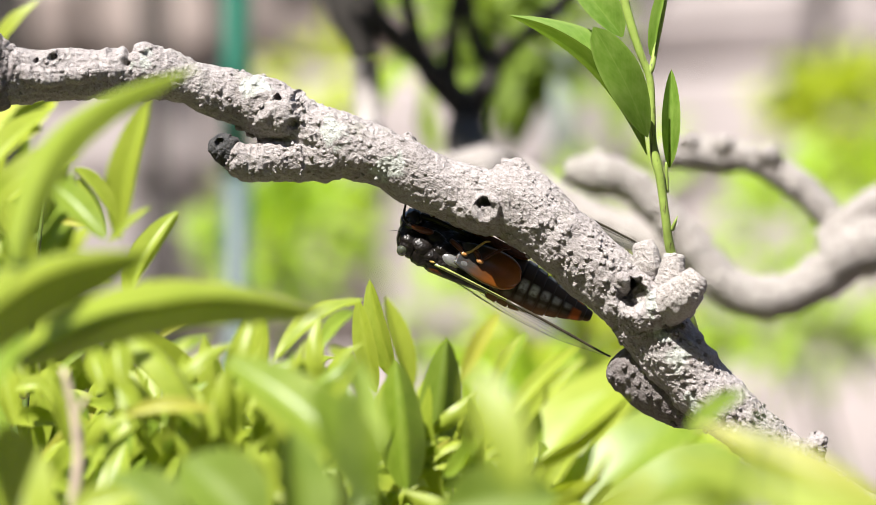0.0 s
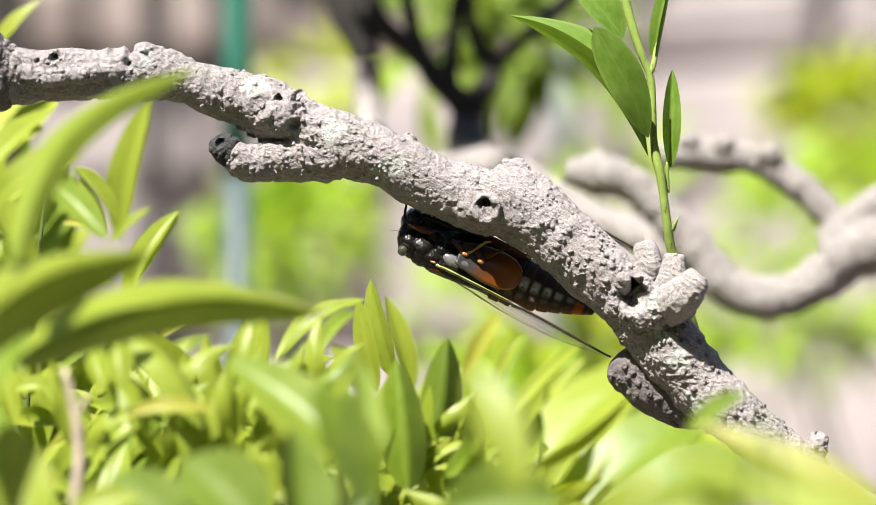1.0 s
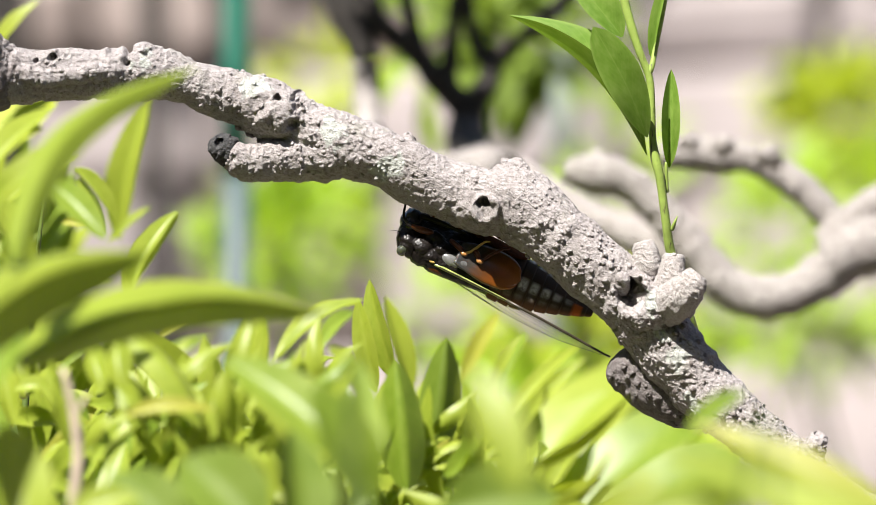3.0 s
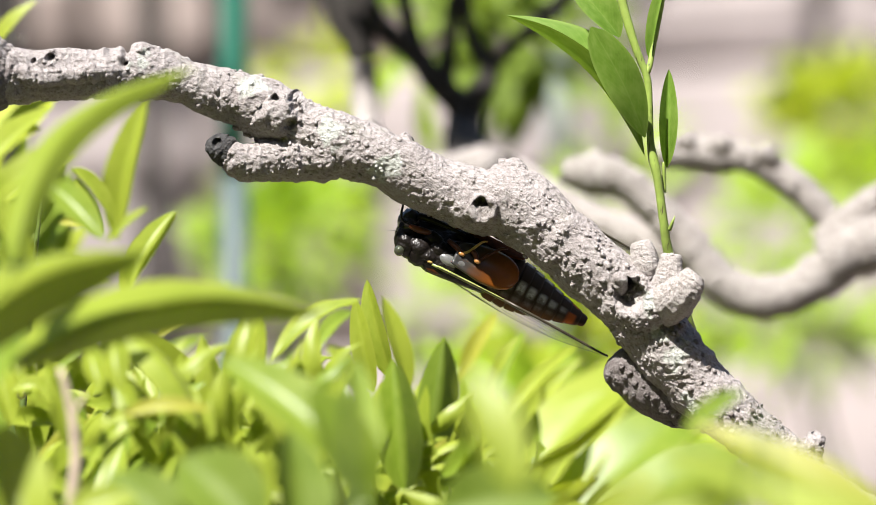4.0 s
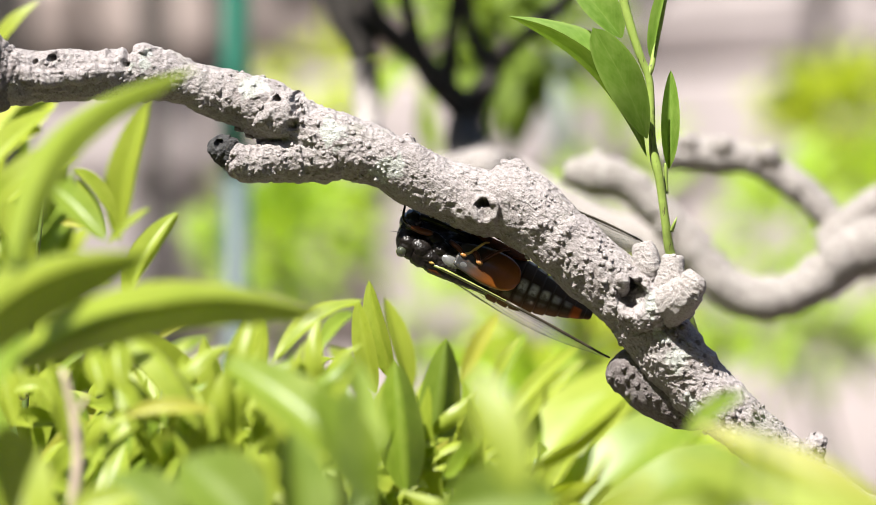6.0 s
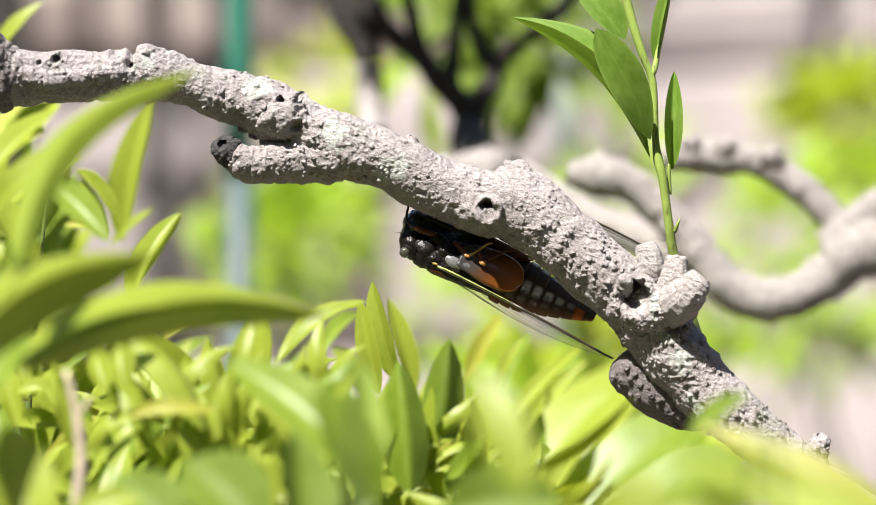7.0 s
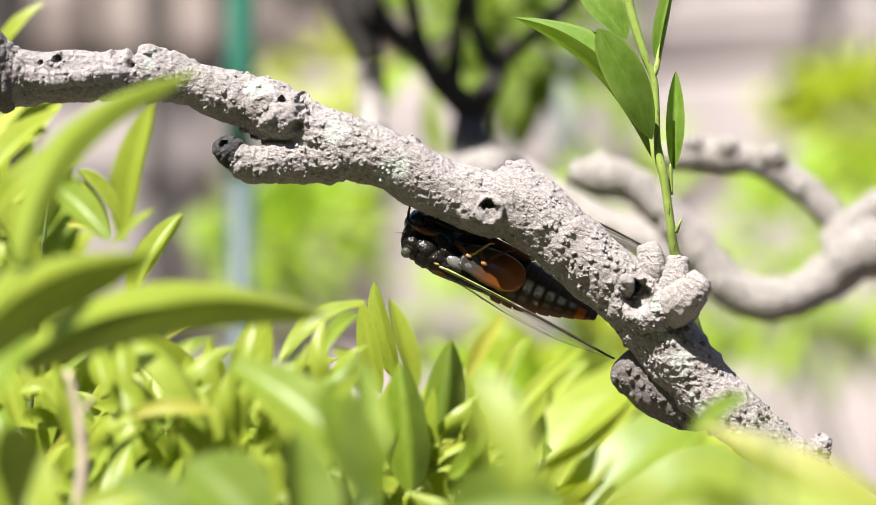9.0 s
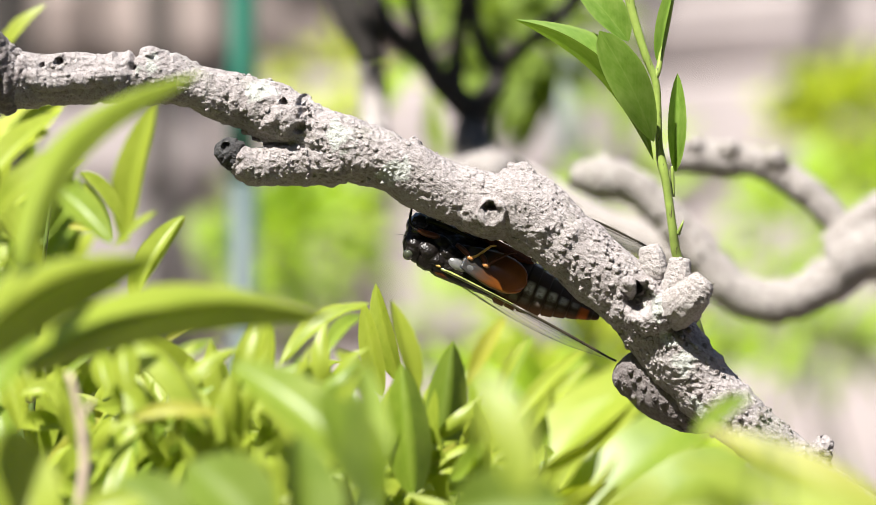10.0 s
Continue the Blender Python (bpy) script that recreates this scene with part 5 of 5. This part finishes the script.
        if base[1] < -0.09 and -0.07 < base[0] < 0.01:  # the front row stands close before the branch
            k = (1.5 + 0.5 * base[1]) / (1.5 + base[1])
            base, tip = [(p[0] * k, 0.5 * p[1], 1.3 + (p[2] - 1.3) * k) for p in (base, tip)]
            width *= k
        leaf_between(base, tip, width, face, mat, mid, arch, fold, 0.06, rng.randint(0, 99))
    young, deep, yellow = stock("young", LEAF_YOUNG), stock("deep", LEAF_DEEP), stock("yellow", LEAF_YELLOW)
    # the mass of smaller leaves inside the shrub
    for i in range(1300):
        x = rng.uniform(-0.14, 0.025)
        y = rng.uniform(-0.15, -0.05) if rng.random() < 0.25 else rng.uniform(0.09, 0.30)
        high = 1.282 - 0.25 * max(0.0, x) + 0.55 * max(0.0, -x - 0.06) - 0.03 * rng.random()
        z = high - (high - 1.17) * rng.random() ** 1.4
        way = (rng.uniform(-0.7, 0.7), rng.uniform(-0.6, 0.3), rng.uniform(0.0, 1.0))
        meshes = yellow if rng.random() < 0.06 else deep if rng.random() < 0.4 else young
        scatter_leaf(rng, meshes, mid, (x, y, z - 0.03), way, (rng.uniform(-1.0, 1.0), -0.8, rng.uniform(-0.3, 0.9)), rng.uniform(0.020, 0.034))
    for i in range(110):
        y = rng.uniform(0.10, 0.30)
        place = (rng.uniform(-0.135, -0.108), y, rng.uniform(1.20, 1.315))
        way = (rng.uniform(-0.3, 0.3), rng.uniform(-0.5, 0.2), rng.uniform(-0.2, 0.9))
        meshes = deep if rng.random() < 0.25 else young
        scatter_leaf(rng, meshes, mid, place, way, (rng.uniform(-0.7, 0.3), -0.8, rng.uniform(0, 0.9)), rng.uniform(0.022, 0.036))
    for i in range(60):
        x, z = rng.uniform(-0.085, -0.022), rng.uniform(1.25, 1.281)
        meshes = deep if rng.random() < 0.15 else young
        way = (rng.uniform(-0.6, 0.6), rng.uniform(-0.3, 0.2), rng.uniform(0.1, 1.0))
        scatter_leaf(rng, meshes, mid, (x, rng.uniform(-0.17, -0.10), z - 0.012), way, (-0.3 + rng.uniform(-0.6, 0.6), -0.7, rng.uniform(0.2, 0.9)), rng.uniform(0.014, 0.024))
    # sharper young tips that stand just before the branch's plane
    for i in range(170):
        x = rng.uniform(-0.112, 0.008)
        top = 1.276 - 0.30 * max(0.0, x) + 0.35 * max(0.0, -x - 0.07)
        place = (x, rng.uniform(-0.10, -0.03), top - 0.018 - 0.022 * rng.random())
        way = (rng.uniform(-0.8, 0.8), rng.uniform(-0.4, 0.3), rng.uniform(-0.1, 1.0))
        meshes = yellow if rng.random() < 0.12 else deep if rng.random() < 0.12 else young
        scatter_leaf(rng, meshes, mid, place, way, (rng.uniform(-0.9, 0.5), -0.7, rng.uniform(-0.1, 0.9)), rng.uniform(0.010, 0.020))
    # pale buds and short dry twigs at the tips of the front shoots
    for x, z, r, long, tilt in ((-0.0962, 1.2668, 0.0015, 1.5, 20), (-0.0942, 1.2598, 0.0016, 1.3, -15), (-0.1010, 1.2660, 0.0013, 1.7, 35), (-0.0985, 1.2715, 0.0012, 1.9, 10), (-0.0905, 1.2640, 0.0010, 2.0, -30)):
        bm = ball(bmesh.new(), (0, 0, 0), (r, r, r * long), segs=12)
        for v in bm.verts:
            v.co.x *= 1 - 0.35 * v.co.z / (r * long)
        bud = part("bud", bm, BUD, mid, "pale unopened leaf bud")
        bud.matrix_basis = Matrix.Translation(Vector((x, -0.035, z)) - mid.location) @ pose(0, 0, 0, 0, tilt, 0)
    for x, z, dx, dz, r in ((-0.0890, 1.2605, 0.0032, 0.0046, 0.00030), (-0.1058, 1.2640, -0.0012, 0.0034, 0.00034), (-0.0200, 1.2440, 0.0004, 0.0040, 0.00032), (0.0075, 1.2410, 0.0008, 0.0052, 0.00034),
                            (0.0035, 1.2420, -0.0010, 0.0036, 0.00026), (-0.0305, 1.2460, 0.0006, 0.0034, 0.00026), (-0.0850, 1.2480, 0.0012, 0.0062, 0.00022)):
        bm = bmesh.new()
        tube(bm, [(x - dx, -0.03, z - 2 * dz, r * 1.3), (x, -0.035, z, r), (x + dx * 0.6, -0.037, z + dz * 0.6, r * 0.9), (x + dx, -0.036, z + dz, r * 0.5)], sides=8, uneven=0.2)
        part("twig", bm, TWIG, mid, "bare pale brown twig").matrix_basis = Matrix.Translation(-mid.location)
    # bare twigs among the leaves
    bm = bmesh.new()
    tube(bm, [(-0.07837, -0.22, 1.2429, 0.00131), (-0.076937, -0.22, 1.256, 0.00119), (-0.078131, -0.22, 1.2668, 0.000956), (-0.080282, -0.22, 1.2752, 0.000717)], sides=10, uneven=0.15)
    tube(bm, [(-0.077892, -0.22, 1.265, 0.000597), (-0.075742, -0.22, 1.2682, 0.000478), (-0.074906, -0.22, 1.2698, 0.000239)], sides=8, uneven=0.15)
    part("twig", bm, TWIG, near, "bare pale brown twig").matrix_basis = Matrix.Translation(-near.location)
    bm = bmesh.new()
    tube(bm, [(-0.020429, 0.02, 1.2407, 0.000851), (-0.019719, 0.02, 1.2464, 0.000709), (-0.01901, 0.02, 1.252, 0.000426)], sides=8, uneven=0.15)
    part("twig", bm, TWIG, mid, "bare pale brown twig").matrix_basis = Matrix.Translation(-mid.location)


# ---- trees, poles and bushes behind ----
def leafy_mass(rng, parent, meshes, centre, radii, count, length):
    for _ in range(count):
        d = Vector([rng.gauss(0, 1) for _ in range(3)]).normalized() * rng.random() ** 0.4
        place = Vector(centre) + Vector([d[i] * radii[i] for i in range(3)])
        way = (d[0] + rng.uniform(-0.6, 0.6), d[1] - 0.3 + rng.uniform(-0.4, 0.4), d[2] + rng.uniform(-0.2, 0.7))
        scatter_leaf(rng, meshes, parent, place, way, (-0.2 + rng.uniform(-0.4, 0.4), -0.7 + rng.uniform(-0.3, 0.3), 0.75), length * rng.uniform(0.7, 1.25))


def build_background():
    rng = random.Random(9)
    bright, dark = stock("far", LEAF_BG), stock("darkest", LEAF_DARK)
    # pale sunlit limbs of a tree a little behind
    foot = (0.55, 0.34, 0)
    pale = empty("tree", foot, label="tree with smooth pale sunlit limbs behind the branch", category="tree")
    inv = Matrix.Translation(-Vector(foot))
    for name, points in (
            ("trunk", [(0.55, 0.34, 0, 0.045), (0.53, 0.33, 0.6, 0.035), (0.38, 0.31, 1.08, 0.022), (0.1854, 0.28, 1.2821, 0.00997), (0.15218, 0.28, 1.3037, 0.00964), (0.12892, 0.28, 1.302, 0.00864), (0.11563, 0.28, 1.2962, 0.00797)]),
            ("limb", [(0.12061, 0.28, 1.2978, 0.00731), (0.11064, 0.28, 1.2904, 0.00665), (0.098185, 0.28, 1.2865, 0.00631), (0.085725, 0.28, 1.2904, 0.00631), (0.075757, 0.28, 1.3012, 0.00598), (0.065789, 0.28, 1.3128, 0.00532), (0.055821, 0.28, 1.3211, 0.00565), (0.045853, 0.28, 1.3233, 0.00615), (0.037546, 0.28, 1.3244, 0.00332)]),
            ("limb", [(0.083328, 0.3, 1.2953, 0.00605), (0.066898, 0.31, 1.302, 0.00574), (0.045185, 0.32, 1.3114, 0.00544), (0.024937, 0.33, 1.3234, 0.00512), (0.013052, 0.34, 1.3287, 0.00481)]),
            ("limb", [(0.12197, 0.3, 1.3037, 0.00504), (0.11609, 0.3, 1.3129, 0.0047), (0.10685, 0.3, 1.3213, 0.00487), (0.095088, 0.3, 1.3281, 0.00454), (0.085008, 0.3, 1.3292, 0.00504), (0.074928, 0.3, 1.3302, 0.00504), (0.066528, 0.3, 1.3289, 0.00437)]),
            ("limb", [(0.11628, 0.29, 1.302, 0.00568), (0.12463, 0.29, 1.3104, 0.00501), (0.13967, 0.29, 1.3204, 0.00468)])):
        bm = bmesh.new()
        tube(bm, points, steps=9, sides=18, uneven=0.16)
        ob = part(name, bm, BARK_FAR, pale)
        ob.matrix_basis = inv
    for x, z, r in ((0.0850, 1.3322, 0.0036), (0.0985, 1.3290, 0.0044), (0.1130, 1.2935, 0.0062), (0.0745, 1.3330, 0.0032), (0.0480, 1.3262, 0.0046), (0.0880, 1.2900, 0.0056)):
        bm = ball(bmesh.new(), (x, 0.285, z), (r, r, r * 0.9))
        for v in bm.verts:
            v.co += (v.co - Vector((x, 0.285, z))) * 0.35 * noise.noise(v.co * 300)
        part("knob", bm, BARK_FAR, pale).matrix_basis = inv
    # its forked limbs, in bark darkened for the shade of the crown
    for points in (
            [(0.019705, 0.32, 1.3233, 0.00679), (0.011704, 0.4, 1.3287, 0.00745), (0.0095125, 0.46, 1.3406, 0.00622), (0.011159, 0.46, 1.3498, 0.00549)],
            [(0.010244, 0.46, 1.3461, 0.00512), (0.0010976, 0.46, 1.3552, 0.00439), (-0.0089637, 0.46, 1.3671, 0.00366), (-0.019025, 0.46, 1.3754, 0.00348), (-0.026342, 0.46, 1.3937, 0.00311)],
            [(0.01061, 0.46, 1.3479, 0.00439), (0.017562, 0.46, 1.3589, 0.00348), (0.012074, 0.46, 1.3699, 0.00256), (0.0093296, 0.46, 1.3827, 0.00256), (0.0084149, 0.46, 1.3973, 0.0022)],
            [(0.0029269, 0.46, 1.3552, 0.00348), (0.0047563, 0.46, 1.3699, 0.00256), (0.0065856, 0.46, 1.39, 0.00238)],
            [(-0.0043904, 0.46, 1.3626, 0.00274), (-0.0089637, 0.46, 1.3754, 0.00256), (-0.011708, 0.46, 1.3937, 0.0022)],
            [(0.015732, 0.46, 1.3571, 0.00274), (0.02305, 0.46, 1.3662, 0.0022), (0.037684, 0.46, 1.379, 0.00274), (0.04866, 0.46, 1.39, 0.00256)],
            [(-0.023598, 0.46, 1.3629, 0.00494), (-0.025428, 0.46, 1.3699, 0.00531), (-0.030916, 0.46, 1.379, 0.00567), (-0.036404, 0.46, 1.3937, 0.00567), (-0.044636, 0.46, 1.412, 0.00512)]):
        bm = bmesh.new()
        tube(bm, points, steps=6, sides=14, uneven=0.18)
        part("limb", bm, BARK_FAR_SHADED, pale, "forked limb in bark darkened for shade").matrix_basis = inv
    # lower part of the last limb, its sunlight put into paler bark
    bm = bmesh.new()
    tube(bm, [(-0.023598, 0.46, 1.3626, 0.00476), (-0.02305, 0.46, 1.3498, 0.00476), (-0.022204, 0.45, 1.3386, 0.00491), (-0.015053, 0.42, 1.329, 0.00502), (-0.0024565, 0.38, 1.3249, 0.00561), (0.014448, 0.3, 1.3255, 0.00638)], steps=6, sides=14, uneven=0.15)
    part("limb", bm, BARK_PALE, pale, "limb in whitish bark, paler for its sunlight").matrix_basis = inv
    # unseen crown leaves, added overhead to shade the forked limbs
    leafy_mass(rng, pale, dark, (-0.012, 0.37, 1.51), (0.040, 0.08, 0.035), 240, 0.036)
    leafy_mass(rng, pale, dark, (0.03381, 0.75, 1.392), (0.022, 0.03, 0.026), 44, 0.03)
    leafy_mass(rng, pale, dark, (0.012298, 0.66, 1.390), (0.014, 0.03, 0.022), 34, 0.026)
    leafy_mass(rng, pale, dark, (0.023942, 0.62, 1.385), (0.014, 0.03, 0.024), 40, 0.026)
    leafy_mass(rng, pale, dark, (0.045024, 0.9, 1.3878), (0.018, 0.03, 0.02), 26, 0.03)
    leafy_mass(rng, pale, dark, (0.020608, 0.8, 1.3927), (0.03, 0.03, 0.015), 18, 0.035)
    leafy_mass(rng, pale, bright, (-0.0030053, 0.8, 1.3863), (0.018, 0.03, 0.022), 14, 0.035)
    # bushes in sun further back
    for label, foot, spots in (
            ("rounded bush with bright green leaves before the wall", (-0.25, 1.8, 0),
             (((-0.077831, 1.6, 1.3107), (0.034, 0.05, 0.026), 90, "far"), ((-0.096637, 1.6, 1.3006), (0.02, 0.05, 0.02), 18, "far"), ((-0.060928, 1.7, 1.3962), (0.018, 0.04, 0.028), 30, "lime"),
              ((-0.053237, 1.6, 1.3252), (0.012, 0.04, 0.008), 8, "far"), ((0.00448, 1.5, 1.2698), (0.012, 0.04, 0.016), 12, "far"))),
            ("yellow-green bush in full sun before the wall", (0.55, 1.9, 0),
             (((0.22669, 1.8, 1.3761), (0.026, 0.03, 0.018), 110, "lime"), ((0.17248, 1.5, 1.3132), (0.024, 0.05, 0.024), 40, "far"), ((0.22729, 1.7, 1.3424), (0.018, 0.05, 0.012), 30, "far"),
              ((0.18402, 1.6, 1.2595), (0.055, 0.05, 0.010), 60, "far"), ((0.088237, 1.4, 1.3217), (0.018, 0.04, 0.003), 12, "far"),
              ((0.10011, 1.6, 1.3584), (0.010, 0.05, 0.02), 12, "far"), ((0.058464, 1.4, 1.4061), (0.02, 0.05, 0.03), 16, "far"))),
            ("low bush with soft light green leaves", (0.1, 0.6, 0),
             (((0.055104, 0.9, 1.2660), (0.024, 0.05, 0.016), 60, "lime"), ((0.0635, 0.8, 1.2253), (0.045, 0.06, 0.022), 60, "far"), ((0.0399, 0.8, 1.2145), (0.056, 0.06, 0.033), 60, "far")))):
        bush = empty("bush", foot, label=label, category="bush", group="background bushes")
        inv = Matrix.Translation(-Vector(foot))
        for place, radii, count, kind in spots:
            bm = bmesh.new()
            tube(bm, [(*foot, 0.006), (foot[0] * 0.5 + place[0] * 0.5, place[1], place[2] * 0.5, 0.003), (place[0], place[1] + 0.02, place[2] - radii[2] * 0.6, 0.0012)], sides=8)
            part("stem", bm, STEM_DEEP, bush).matrix_basis = inv
            leafy_mass(rng, bush, stock(kind, LEAF_LIME if kind == "lime" else LEAF_BG), place, radii, count, 0.034)
    # made-up dark trunks that stand in for shaded gaps before the wall
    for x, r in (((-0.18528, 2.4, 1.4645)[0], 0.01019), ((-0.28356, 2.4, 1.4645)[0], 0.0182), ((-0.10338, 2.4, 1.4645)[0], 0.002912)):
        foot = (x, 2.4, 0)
        old = empty("tree", foot, label="dark upright trunk made up for a shaded gap before the wall", category="tree")
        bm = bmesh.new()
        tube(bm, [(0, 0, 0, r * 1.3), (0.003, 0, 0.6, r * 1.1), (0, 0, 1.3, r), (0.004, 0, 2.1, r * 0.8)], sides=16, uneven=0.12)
        part("trunk", bm, BARK_FAR_SHADED, old)
    # painted posts
    for name, label, x, y, r, mat in (("post", "teal green painted metal post", (-0.07896, 0.85, 1.3991)[0], 0.85, 0.005703, POLE_GREEN),
                                      ("post", "pale grey painted metal post", (0.063943, 1.6, 1.4308)[0], 1.6, 0.006944, POLE_PALE)):
        bm = bmesh.new()
        tube(bm, [(0, 0, 1.33, r), (0, 0, 1.6, r), (0, 0, 2.0, r)], sides=20)
        ball(bm, (0, 0, 2.0), (r, r, r * 0.6))
        post = empty(name, (x, y, 0), label=label, category="post")
        part("upper_tube", bm, mat, post)
        bm = bmesh.new()
        tube(bm, [(0, 0, 0, r * 0.97), (0, 0, 0.6, r * 0.97), (0, 0, 1.335, r * 0.97)], sides=20)
        part("lower_tube", bm, POLE_GREY, post, "faded pale lower tube")


# ---- build ----
build_ground()
tree = build_tree()
build_sprout()
abdomen, near_wing, near_rest, far_wing, far_rest = build_cicada()
build_shrubs()
build_background()
build_wall()
motions()
